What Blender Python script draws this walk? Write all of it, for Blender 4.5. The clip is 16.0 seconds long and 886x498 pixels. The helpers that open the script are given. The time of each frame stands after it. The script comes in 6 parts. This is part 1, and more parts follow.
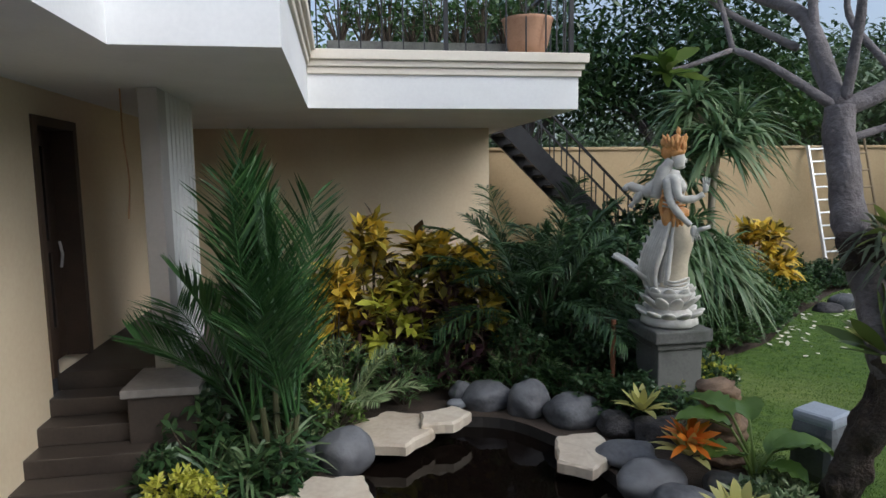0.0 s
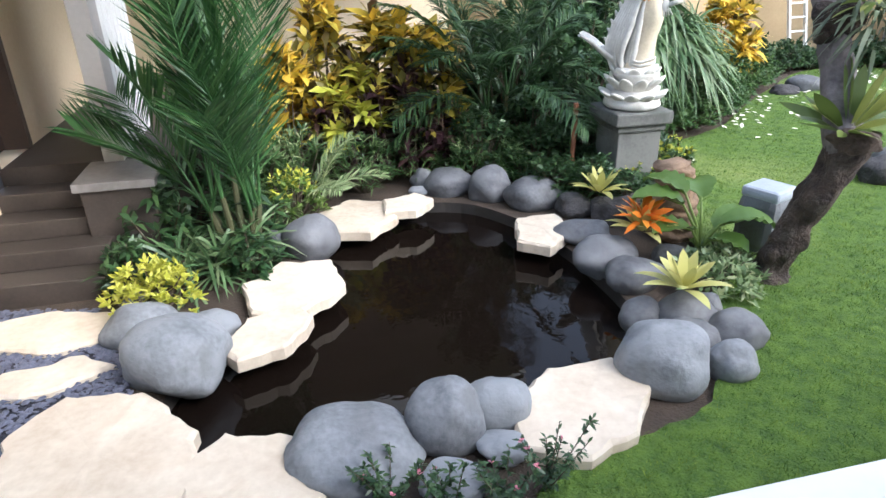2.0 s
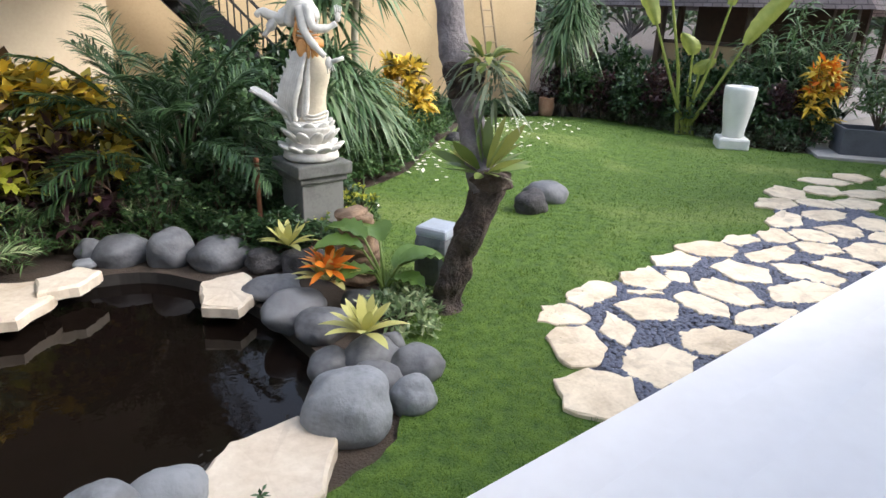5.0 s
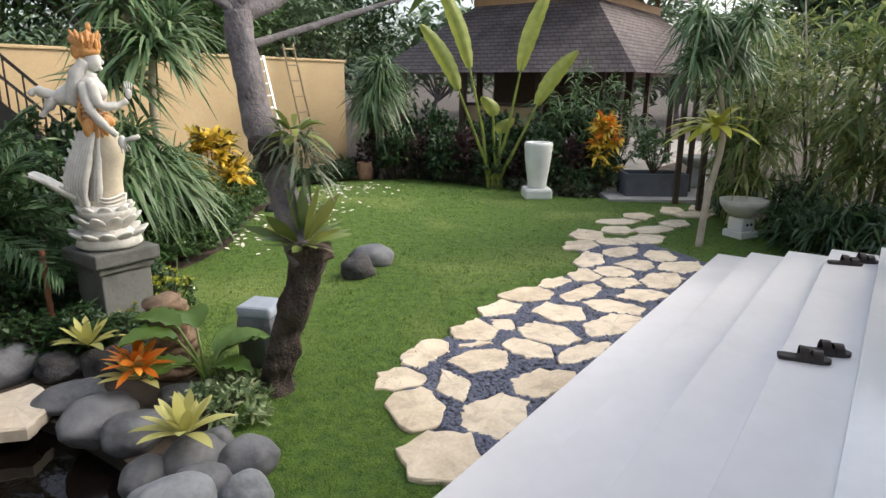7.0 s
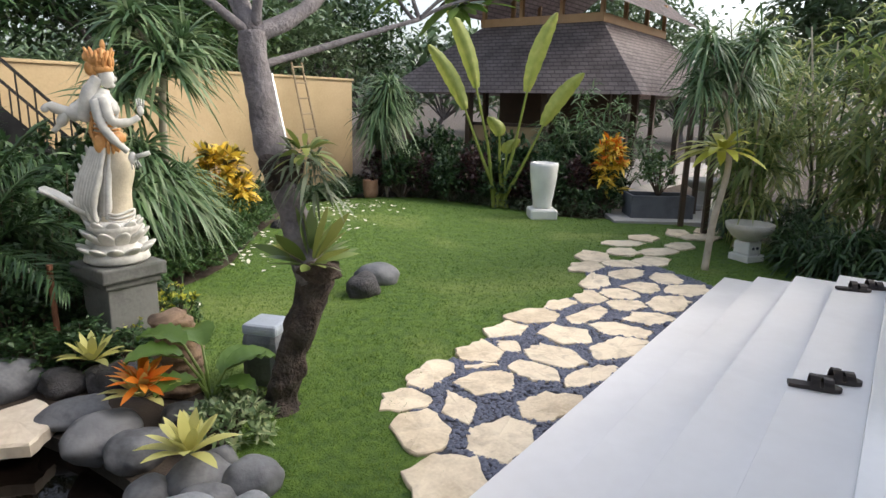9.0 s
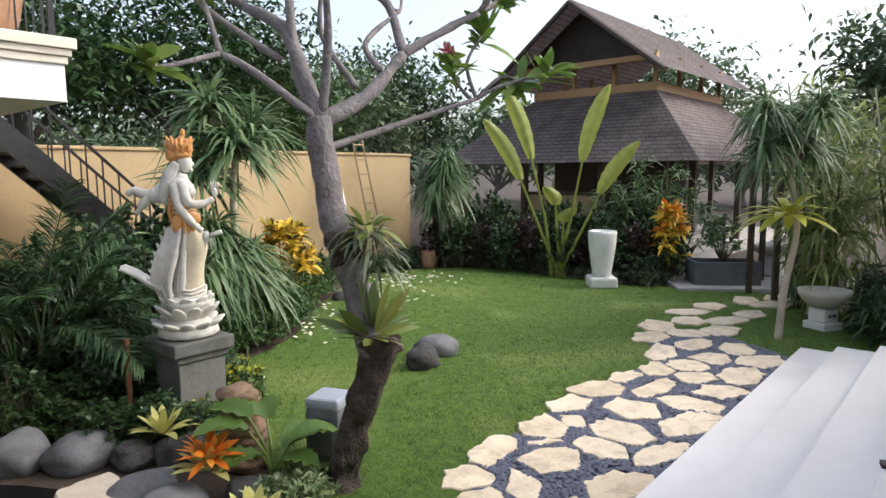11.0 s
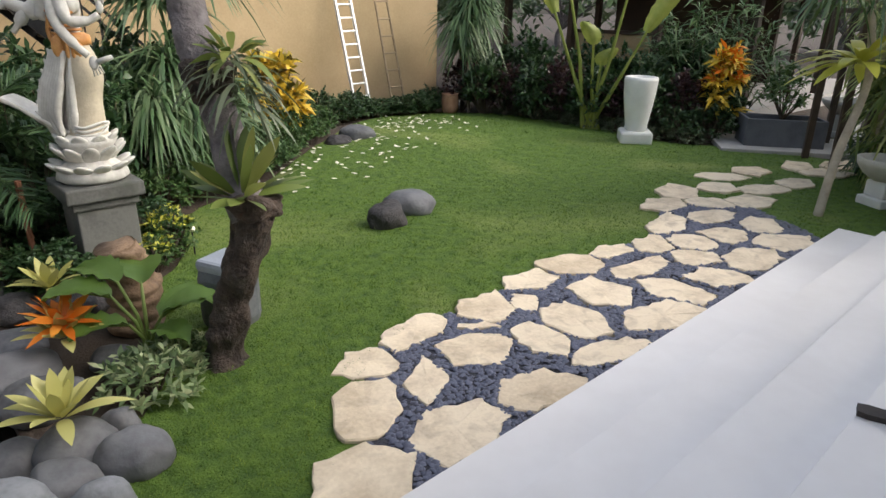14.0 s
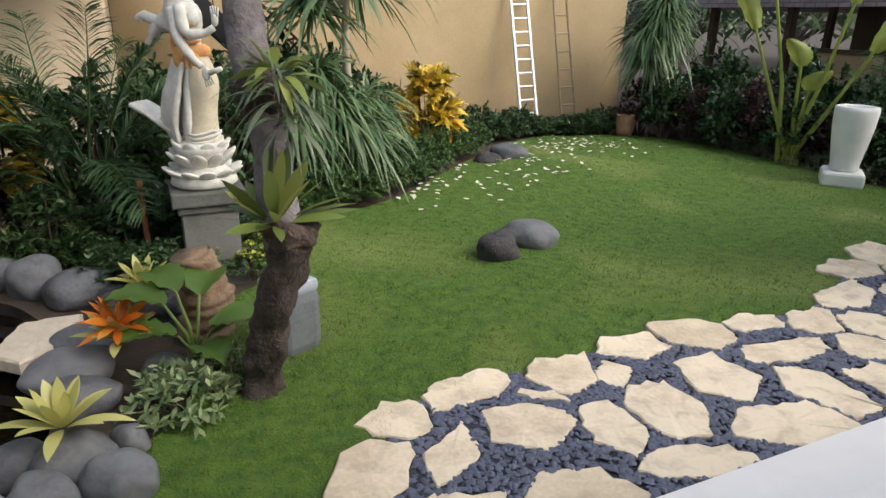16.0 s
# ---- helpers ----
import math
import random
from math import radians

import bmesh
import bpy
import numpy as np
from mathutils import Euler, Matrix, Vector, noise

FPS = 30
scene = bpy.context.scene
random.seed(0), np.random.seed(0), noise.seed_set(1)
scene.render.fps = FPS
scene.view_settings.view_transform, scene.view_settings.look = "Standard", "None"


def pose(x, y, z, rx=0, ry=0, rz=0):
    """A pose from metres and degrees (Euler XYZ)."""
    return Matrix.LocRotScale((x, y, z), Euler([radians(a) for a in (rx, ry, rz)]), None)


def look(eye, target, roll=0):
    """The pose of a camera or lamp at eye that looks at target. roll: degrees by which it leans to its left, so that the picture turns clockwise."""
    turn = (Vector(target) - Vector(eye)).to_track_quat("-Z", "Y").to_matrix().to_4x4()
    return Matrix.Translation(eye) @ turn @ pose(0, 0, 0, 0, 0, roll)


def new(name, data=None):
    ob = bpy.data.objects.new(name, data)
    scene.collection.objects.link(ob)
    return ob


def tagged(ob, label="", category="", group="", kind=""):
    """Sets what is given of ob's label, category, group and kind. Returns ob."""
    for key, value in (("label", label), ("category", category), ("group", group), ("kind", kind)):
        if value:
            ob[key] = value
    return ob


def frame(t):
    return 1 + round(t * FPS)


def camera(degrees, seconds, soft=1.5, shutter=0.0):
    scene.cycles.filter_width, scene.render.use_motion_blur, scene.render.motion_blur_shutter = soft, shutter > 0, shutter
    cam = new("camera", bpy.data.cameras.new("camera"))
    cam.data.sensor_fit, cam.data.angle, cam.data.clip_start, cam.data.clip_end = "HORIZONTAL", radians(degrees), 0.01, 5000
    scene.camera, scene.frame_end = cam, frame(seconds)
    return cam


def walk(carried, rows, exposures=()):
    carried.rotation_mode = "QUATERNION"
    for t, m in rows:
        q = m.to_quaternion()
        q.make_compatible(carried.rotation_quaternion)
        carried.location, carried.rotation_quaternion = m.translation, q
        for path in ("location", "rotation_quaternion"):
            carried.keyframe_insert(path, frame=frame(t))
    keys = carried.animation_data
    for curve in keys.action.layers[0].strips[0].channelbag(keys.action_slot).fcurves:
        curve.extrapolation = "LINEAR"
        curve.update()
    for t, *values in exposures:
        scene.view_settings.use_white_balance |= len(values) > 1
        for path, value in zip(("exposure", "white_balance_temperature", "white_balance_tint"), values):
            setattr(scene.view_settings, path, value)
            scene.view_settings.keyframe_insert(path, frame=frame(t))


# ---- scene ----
cam = camera(70.1, 16.0)
PATH = [
    (0, (0.141, -0.061, 2.388), (0.133, 1.925, 2.157), -0.8),
    (0.5, (0.152, -0.003, 2.321), (0.202, 1.928, 1.8), -3.0),
    (1, (0.158, 0.037, 2.298), (0.288, 1.881, 1.535), -1.6),
    (1.5, (0.12, 0.025, 2.267), (0.274, 1.817, 1.392), 0.1),
    (2, (0.098, 0.015, 2.301), (0.209, 1.82, 1.448), -1.0),
    (2.5, (0.093, -0.019, 2.299), (0.157, 1.775, 1.417), -2.3),
    (3, (0.075, -0.031, 2.3), (0.19, 1.761, 1.419), -1.0),
    (3.5, (0.108, -0.034, 2.282), (0.279, 1.767, 1.429), -1.0),
    (4, (0.221, -0.028, 2.29), (0.652, 1.752, 1.487), 0.2),
    (4.5, (0.371, 0.005, 2.328), (1.062, 1.717, 1.56), 1.3),
    (4.7, (0.43, -0.005, 2.314), (1.226, 1.673, 1.571), 1.8),
    (6.8, (0.567, 0.013, 2.34), (1.863, 1.445, 1.82), 0.0),
    (7, (0.577, 0.007, 2.344), (1.942, 1.378, 1.837), 0.5),
    (7.5, (0.587, 0.006, 2.344), (2.07, 1.265, 1.879), 1.2),
    (8, (0.558, 0.029, 2.363), (2.002, 1.342, 1.926), 0.8),
    (8.5, (0.555, 0.034, 2.344), (1.935, 1.393, 1.846), 0.9),
    (9, (0.555, 0.044, 2.366), (1.923, 1.431, 1.913), 1.3),
    (9.5, (0.5, 0.043, 2.401), (1.795, 1.543, 2.138), 1.1),
    (9.7, (0.486, 0.041, 2.387), (1.733, 1.579, 2.108), 0.7),
    (11.8, (0.611, 0.04, 2.414), (1.902, 1.549, 2.18), -1.8),
    (12, (0.759, -0.013, 2.379), (2.093, 1.437, 2.034), 0.4),
    (12.5, (1.048, 0.034, 2.337), (2.308, 1.485, 1.782), -0.9),
    (13, (1.354, 0.113, 2.345), (2.647, 1.523, 1.76), -0.3),
    (13.5, (1.719, 0.141, 2.312), (3.012, 1.544, 1.711), 4.5),
    (14, (2.026, 0.21, 2.269), (3.053, 1.771, 1.556), 1.0),
    (14.5, (2.376, 0.292, 2.278), (3.425, 1.832, 1.552), -0.1),
    (15, (2.681, 0.314, 2.255), (3.547, 1.943, 1.483), 1.9),
    (15.5, (2.925, 0.433, 2.288), (3.544, 2.16, 1.492), 0.1),
    (16, (3.062, 0.417, 2.287), (3.545, 2.232, 1.599), 1.2),
]
EXPOSURES = [(0.0, 0.0, 5750, 8), (0.5, 1.02, 5600, 8), (1.0, 1.3, 5750, 8), (1.5, 1.5, 5700, 9), (2.5, 1.6, 5600, 10), (4.5, 1.35, 5900, 11),
             (7.0, 0.9, 6500, 10), (8.5, 0.66, 6450, 10), (9.0, 0.9, 6450, 10), (12.5, 0.86, 6350, 11), (13.5, 0.7, 6400, 10), (14.5, 0.68, 6500, 10), (16.0, 0.6, 6400, 9)]
walk(cam, [(t, look(eye, target, roll)) for t, eye, target, roll in PATH], EXPOSURES)

# ---------- light ----------
SUN_AZ, SUN_EL = radians(-35), radians(40)
world = bpy.data.worlds.new("sky_world")
scene.world = world
world.use_nodes = True
_wn = world.node_tree.nodes
_sky = _wn.new("ShaderNodeTexSky")
_sky.sky_type = "NISHITA"
_sky.sun_disc = False
_sky.sun_elevation = SUN_EL
_sky.sun_rotation = radians(90) - SUN_AZ
_sky.dust_density = 4.0
_sky.air_density = 1.0
_bg = _wn["Background"]
_bg.inputs["Strength"].default_value = 0.15
_haze = _wn.new("ShaderNodeHueSaturation")
_haze.inputs["Saturation"].default_value, _haze.inputs["Value"].default_value = 0.6, 1.25
world.node_tree.links.new(_sky.outputs[0], _haze.inputs["Color"])
world.node_tree.links.new(_haze.outputs[0], _bg.inputs["Color"])
sun = new("sun", bpy.data.lights.new("sun", "SUN"))
sun.data.energy = 0.7
sun.data.angle = radians(30)
sun.data.color = (1.0, 0.94, 0.86)
sun.matrix_world = look((0, 0, 0), (-math.cos(SUN_AZ) * math.cos(SUN_EL), -math.sin(SUN_AZ) * math.cos(SUN_EL), -math.sin(SUN_EL)))

# ---------- materials ----------
rng = np.random.default_rng(7)


def nodes_of(name):
    m = bpy.data.materials.new(name)
    m.use_nodes = True
    return m, m.node_tree.nodes, m.node_tree.links, m.node_tree.nodes["Principled BSDF"]


def surf(name, dark, light, scale=3.0, fine=40.0, rough=0.7, bump=0.3, metal=0.0, vary=0.12, bump_dist=0.01, rough_vary=0.12, stain=None, stain_scale=0.8, stain_amount=0.5):
    """A painted, stone or wooden surface: two scales of tone, fine relief, wear."""
    m, n, l, b = nodes_of(name)
    geo = n.new("ShaderNodeNewGeometry")
    big = n.new("ShaderNodeTexNoise")
    big.inputs["Scale"].default_value, big.inputs["Detail"].default_value = scale, 6
    small = n.new("ShaderNodeTexNoise")
    small.inputs["Scale"].default_value, small.inputs["Detail"].default_value = fine, 5
    for t in (big, small):
        l.new(geo.outputs["Position"], t.inputs["Vector"])
    add = n.new("ShaderNodeMath")
    add.operation = "MULTIPLY_ADD"
    l.new(small.outputs["Fac"], add.inputs[0])
    add.inputs[1].default_value = 0.45
    l.new(big.outputs["Fac"], add.inputs[2])
    info = n.new("ShaderNodeObjectInfo")
    add2 = n.new("ShaderNodeMath")
    add2.operation = "MULTIPLY_ADD"
    l.new(info.outputs["Random"], add2.inputs[0])
    add2.inputs[1].default_value = vary * 2
    l.new(add.outputs[0], add2.inputs[2])
    ramp = n.new("ShaderNodeValToRGB")
    ramp.color_ramp.elements[0].position, ramp.color_ramp.elements[1].position = 0.45, 0.95 + vary
    ramp.color_ramp.elements[0].color, ramp.color_ramp.elements[1].color = (*dark, 1), (*light, 1)
    l.new(add2.outputs[0], ramp.inputs[0])
    colour = ramp.outputs[0]
    if stain:
        spots = n.new("ShaderNodeTexNoise")
        spots.inputs["Scale"].default_value, spots.inputs["Detail"].default_value, spots.inputs["Distortion"].default_value = stain_scale, 8, 0.6
        l.new(geo.outputs["Position"], spots.inputs["Vector"])
        r2 = n.new("ShaderNodeValToRGB")
        r2.color_ramp.elements[0].position, r2.color_ramp.elements[1].position = 0.52, 0.72
        r2.color_ramp.elements[1].color = (stain_amount, stain_amount, stain_amount, 1)
        l.new(spots.outputs["Fac"], r2.inputs[0])
        mix = n.new("ShaderNodeMix")
        mix.data_type = "RGBA"
        l.new(r2.outputs[0], mix.inputs["Factor"])
        l.new(colour, mix.inputs["A"])
        mix.inputs["B"].default_value = (*stain, 1)
        colour = mix.outputs["Result"]
    l.new(colour, b.inputs["Base Color"])
    rr = n.new("ShaderNodeMapRange")
    rr.inputs["To Min"].default_value, rr.inputs["To Max"].default_value = max(rough - rough_vary, 0.02), min(rough + rough_vary, 1)
    l.new(big.outputs["Fac"], rr.inputs["Value"])
    l.new(rr.outputs[0], b.inputs["Roughness"])
    b.inputs["Metallic"].default_value = metal
    if bump:
        bm_ = n.new("ShaderNodeBump")
        bm_.inputs["Strength"].default_value, bm_.inputs["Distance"].default_value = bump, bump_dist
        l.new(add.outputs[0], bm_.inputs["Height"])
        l.new(bm_.outputs[0], b.inputs["Normal"])
    return m


def leafy(name, *colours, rough=0.42, through_light=0.25, bump=0.2, patch=2.2, patches=0.5):
    """Leaves: each one takes its own tone; some light passes through."""
    m, n, l, b = nodes_of(name)
    geo = n.new("ShaderNodeNewGeometry")
    info = n.new("ShaderNodeObjectInfo")
    noise_ = n.new("ShaderNodeTexNoise")
    noise_.inputs["Scale"].default_value, noise_.inputs["Detail"].default_value = patch, 4
    l.new(geo.outputs["Position"], noise_.inputs["Vector"])
    mul = n.new("ShaderNodeMath")
    mul.operation = "MULTIPLY_ADD"
    l.new(geo.outputs["Random Per Island"], mul.inputs[0])
    mul.inputs[1].default_value = 0.75
    mul2 = n.new("ShaderNodeMath")
    mul2.operation = "MULTIPLY_ADD"
    l.new(noise_.outputs["Fac"], mul2.inputs[0])
    mul2.inputs[1].default_value, mul2.inputs[2].default_value = patches, 0.13 - patches / 2
    l.new(mul2.outputs[0], mul.inputs[2])
    ramp = n.new("ShaderNodeValToRGB")
    e = ramp.color_ramp.elements
    while len(e) < len(colours):
        e.new(0.5)
    for k, c in enumerate(colours):
        e[k].position = k / max(len(colours) - 1, 1)
        e[k].color = (*c, 1)
    l.new(mul.outputs[0], ramp.inputs[0])
    l.new(ramp.outputs[0], b.inputs["Base Color"])
    b.inputs["Roughness"].default_value = rough
    veins = n.new("ShaderNodeTexNoise")
    veins.inputs["Scale"].default_value = 60
    l.new(geo.outputs["Position"], veins.inputs["Vector"])
    bp = n.new("ShaderNodeBump")
    bp.inputs["Strength"].default_value, bp.inputs["Distance"].default_value = bump, 0.004
    l.new(veins.outputs["Fac"], bp.inputs["Height"])
    l.new(bp.outputs[0], b.inputs["Normal"])
    tr = n.new("ShaderNodeBsdfTranslucent")
    l.new(ramp.outputs[0], tr.inputs["Color"])
    mx = n.new("ShaderNodeMixShader")
    mx.inputs[0].default_value = through_light
    l.new(b.outputs[0], mx.inputs[1])
    l.new(tr.outputs[0], mx.inputs[2])
    l.new(mx.outputs[0], n["Material Output"].inputs["Surface"])
    return m


M_WHITE = surf("white_marble", (0.76, 0.735, 0.715), (0.82, 0.8, 0.785), 1.6, 9, 0.36, 0.03, vary=0.02, stain=(0.66, 0.64, 0.63), stain_scale=1.1, stain_amount=0.35)
M_GLOSS = surf("polished_floor", (0.76, 0.76, 0.77), (0.84, 0.84, 0.84), 0.9, 14, 0.08, 0.0, vary=0.02, rough_vary=0.03)
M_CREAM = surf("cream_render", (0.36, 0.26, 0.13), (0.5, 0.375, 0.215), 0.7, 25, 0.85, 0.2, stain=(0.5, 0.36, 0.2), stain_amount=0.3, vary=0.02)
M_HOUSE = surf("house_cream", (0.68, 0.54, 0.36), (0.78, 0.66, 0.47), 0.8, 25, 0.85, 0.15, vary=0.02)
M_PAINT = surf("white_paint", (0.72, 0.72, 0.72), (0.82, 0.82, 0.81), 1.2, 30, 0.7, 0.1, vary=0.02, stain=(0.6, 0.58, 0.54), stain_amount=0.25)
M_MOULD = surf("ivory_moulding", (0.66, 0.6, 0.5), (0.76, 0.7, 0.6), 1.2, 30, 0.7, 0.1, vary=0.02)
M_GREYPAINT = surf("grey_paint", (0.36, 0.34, 0.32), (0.45, 0.43, 0.41), 1.5, 30, 0.75, 0.1)
M_DARKWOOD = surf("dark_wood", (0.03, 0.02, 0.015), (0.07, 0.045, 0.03), 4, 60, 0.5, 0.2)
M_WOOD = surf("warm_wood", (0.28, 0.15, 0.07), (0.42, 0.25, 0.12), 4, 50, 0.6, 0.2)
M_STEPS = surf("brown_stone_steps", (0.028, 0.022, 0.019), (0.07, 0.056, 0.046), 3, 40, 0.5, 0.2, vary=0.05)
M_MARBLE = surf("grey_marble", (0.16, 0.15, 0.145), (0.32, 0.3, 0.285), 3, 18, 0.4, 0.1, vary=0.05)
M_IRON = surf("black_iron", (0.012, 0.012, 0.014), (0.03, 0.03, 0.032), 8, 80, 0.45, 0.15, metal=0.4)
M_SOIL = surf("dark_soil", (0.02, 0.014, 0.01), (0.07, 0.05, 0.035), 5, 60, 0.95, 0.9, bump_dist=0.03)
M_TURF = surf("turf", (0.022, 0.065, 0.006), (0.11, 0.185, 0.02), 9, 70, 0.9, 1.0, bump_dist=0.04, stain=(0.26, 0.3, 0.08), stain_scale=0.45, stain_amount=0.6)
M_GRAVELBED = surf("gravel_bed", (0.008, 0.009, 0.013), (0.035, 0.036, 0.05), 30, 90, 0.7, 1.0, bump_dist=0.02)
M_PEBBLE = surf("slate_pebble", (0.04, 0.045, 0.07), (0.15, 0.16, 0.22), 25, 120, 0.45, 0.2, vary=0.1)
M_FLAG = surf("cream_flagstone", (0.52, 0.41, 0.27), (0.82, 0.7, 0.52), 4, 35, 0.85, 0.7, bump_dist=0.012, stain=(0.3, 0.22, 0.14), stain_scale=6, stain_amount=0.45, vary=0.14)
M_SLAB = surf("pale_limestone", (0.46, 0.37, 0.27), (0.68, 0.6, 0.48), 3, 22, 0.8, 0.6, bump_dist=0.012, stain=(0.5, 0.38, 0.26), stain_scale=3, stain_amount=0.4, vary=0.1)
M_ROCK = surf("grey_river_rock", (0.075, 0.08, 0.087), (0.24, 0.25, 0.265), 3.5, 28, 0.75, 0.9, bump_dist=0.012, vary=0.2, stain=(0.14, 0.14, 0.14), stain_scale=4, stain_amount=0.5)
M_ROCK_DARK = surf("dark_river_rock", (0.045, 0.046, 0.05), (0.15, 0.152, 0.16), 3.5, 28, 0.65, 0.6, bump_dist=0.012, vary=0.15, stain=(0.05, 0.05, 0.055), stain_scale=4, stain_amount=0.5)
M_LAVA = surf("dark_lava_rock", (0.02, 0.019, 0.019), (0.08, 0.074, 0.074), 8, 45, 0.85, 1.0, bump_dist=0.03, vary=0.1)
M_POND = surf("wet_concrete", (0.01, 0.009, 0.008), (0.05, 0.045, 0.04), 4, 30, 0.5, 0.5)
M_STATUE = surf("white_carved_stone", (0.5, 0.48, 0.43), (0.74, 0.72, 0.66), 7, 30, 0.8, 0.6, bump_dist=0.014, stain=(0.42, 0.38, 0.32), stain_scale=5, stain_amount=0.4, vary=0.03)
M_GOLD = surf("ochre_gold_paint", (0.5, 0.2, 0.05), (0.75, 0.4, 0.14), 12, 60, 0.55, 0.4, vary=0.05)
M_CLOTH = surf("beige_stone_cloth", (0.48, 0.41, 0.29), (0.66, 0.58, 0.43), 5, 40, 0.75, 0.5, bump_dist=0.008, vary=0.03)
M_PED = surf("weathered_pedestal", (0.055, 0.055, 0.05), (0.17, 0.17, 0.155), 4, 35, 0.85, 0.6, stain=(0.07, 0.08, 0.06), stain_scale=3, stain_amount=0.6)
M_URN = surf("white_stone_urn", (0.66, 0.65, 0.61), (0.8, 0.79, 0.75), 4, 60, 0.8, 0.3, vary=0.02)
M_BASIN = surf("grey_stone_basin", (0.4, 0.38, 0.33), (0.62, 0.59, 0.52), 5, 50, 0.85, 0.5)
M_PLANTER = surf("slate_planter", (0.05, 0.055, 0.065), (0.12, 0.125, 0.14), 4, 40, 0.7, 0.4)
M_PAVE = surf("grey_paving", (0.3, 0.29, 0.27), (0.45, 0.43, 0.4), 2, 30, 0.8, 0.3)
M_ALU = surf("aluminium", (0.7, 0.7, 0.7), (0.85, 0.85, 0.84), 8, 60, 0.4, 0.1, metal=0.3)
M_BAMBOO = surf("old_bamboo", (0.2, 0.14, 0.08), (0.36, 0.27, 0.16), 6, 50, 0.7, 0.3)
M_TERRA = surf("terracotta", (0.26, 0.13, 0.07), (0.45, 0.26, 0.16), 6, 40, 0.85, 0.4)
M_RUST = surf("rusty_steel", (0.12, 0.04, 0.02), (0.25, 0.1, 0.05), 14, 60, 0.85, 0.4)
M_BARK = surf("grey_bark", (0.07, 0.06, 0.06), (0.2, 0.178, 0.175), 6, 34, 0.9, 1.0, bump_dist=0.03, stain=(0.27, 0.25, 0.25), stain_scale=8, stain_amount=0.5)
M_DARKBARK = surf("dark_bark", (0.012, 0.009, 0.008), (0.085, 0.06, 0.045), 11, 45, 0.95, 1.0, bump_dist=0.05, stain=(0.13, 0.11, 0.09), stain_scale=9, stain_amount=0.4)
M_PALEBARK = surf("pale_bark", (0.32, 0.27, 0.2), (0.52, 0.45, 0.35), 6, 45, 0.85, 0.6)
M_LOG = surf("weathered_log", (0.09, 0.055, 0.035), (0.3, 0.2, 0.125), 7, 40, 0.9, 0.9, bump_dist=0.02)
M_SHINGLE = surf("roof_shingle", (0.2, 0.165, 0.162), (0.42, 0.355, 0.34), 2, 30, 0.85, 0.6, vary=0.06)
_n, _l = M_SHINGLE.node_tree.nodes, M_SHINGLE.node_tree.links
_b = _n["Principled BSDF"]
_g = _n.new("ShaderNodeNewGeometry")
_sep = _n.new("ShaderNodeSeparateXYZ")
_l.new(_g.outputs["Position"], _sep.inputs[0])
_add = _n.new("ShaderNodeMath")
_add.operation = "SUBTRACT"
_l.new(_sep.outputs["Y"], _add.inputs[0])
_l.new(_sep.outputs["X"], _add.inputs[1])
_com = _n.new("ShaderNodeCombineXYZ")
_l.new(_add.outputs[0], _com.inputs["X"])
_l.new(_sep.outputs["Z"], _com.inputs["Y"])
_brick = _n.new("ShaderNodeTexBrick")
for _key, _value in (("Scale", 1.0), ("Brick Width", 0.3), ("Row Height", 0.11), ("Mortar Size", 0.014), ("Bias", 0.0)):
    _brick.inputs[_key].default_value = _value
_brick.inputs["Color1"].default_value = (0.8, 0.8, 0.8, 1)
_brick.inputs["Color2"].default_value = (1, 1, 1, 1)
_brick.inputs["Mortar"].default_value = (0.45, 0.45, 0.45, 1)
_l.new(_com.outputs[0], _brick.inputs["Vector"])
_mul = _n.new("ShaderNodeMix")
_mul.data_type, _mul.blend_type = "RGBA", "MULTIPLY"
_mul.inputs["Factor"].default_value = 1.0
_l.new(_b.inputs["Base Color"].links[0].from_socket, _mul.inputs["A"])
_l.new(_brick.outputs["Color"], _mul.inputs["B"])
_l.new(_mul.outputs["Result"], _b.inputs["Base Color"])
M_LEATHER = surf("dark_leather", (0.012, 0.01, 0.01), (0.04, 0.03, 0.027), 20, 120, 0.45, 0.3)
M_SOLE = surf("rubber_sole", (0.02, 0.015, 0.013), (0.05, 0.04, 0.035), 20, 100, 0.7, 0.2)
M_PETAL = surf("fallen_petal", (0.75, 0.7, 0.5), (0.85, 0.82, 0.7), 20, 60, 0.6, 0.0)
M_PINK = surf("pink_petal", (0.55, 0.12, 0.2), (0.75, 0.3, 0.36), 20, 60, 0.6, 0.0)

M_GLASS, _n, _l, _b = nodes_of("dark_glass")
_b.inputs["Base Color"].default_value = (0.02, 0.022, 0.025, 1)
_b.inputs["Roughness"].default_value = 0.04
_b.inputs["Specular IOR Level"].default_value = 0.8

L_PALM = leafy("palm_leaf", (0.015, 0.055, 0.015), (0.04, 0.11, 0.03), (0.09, 0.18, 0.05))
L_DARK = leafy("dark_leaf", (0.01, 0.03, 0.01), (0.032, 0.075, 0.024), (0.09, 0.15, 0.05), through_light=0.15)
L_MID = leafy("mid_leaf", (0.03, 0.075, 0.022), (0.07, 0.14, 0.04), (0.15, 0.22, 0.07))
L_BRIGHT = leafy("bright_leaf", (0.06, 0.12, 0.02), (0.13, 0.22, 0.04), (0.25, 0.33, 0.08))
L_CROTON = leafy("croton_leaf", (0.07, 0.012, 0.02), (0.14, 0.13, 0.03), (0.5, 0.4, 0.05), (0.8, 0.55, 0.08))
L_CROTON_Y = leafy("croton_yellow", (0.45, 0.28, 0.02), (0.78, 0.55, 0.05), (0.85, 0.68, 0.18))
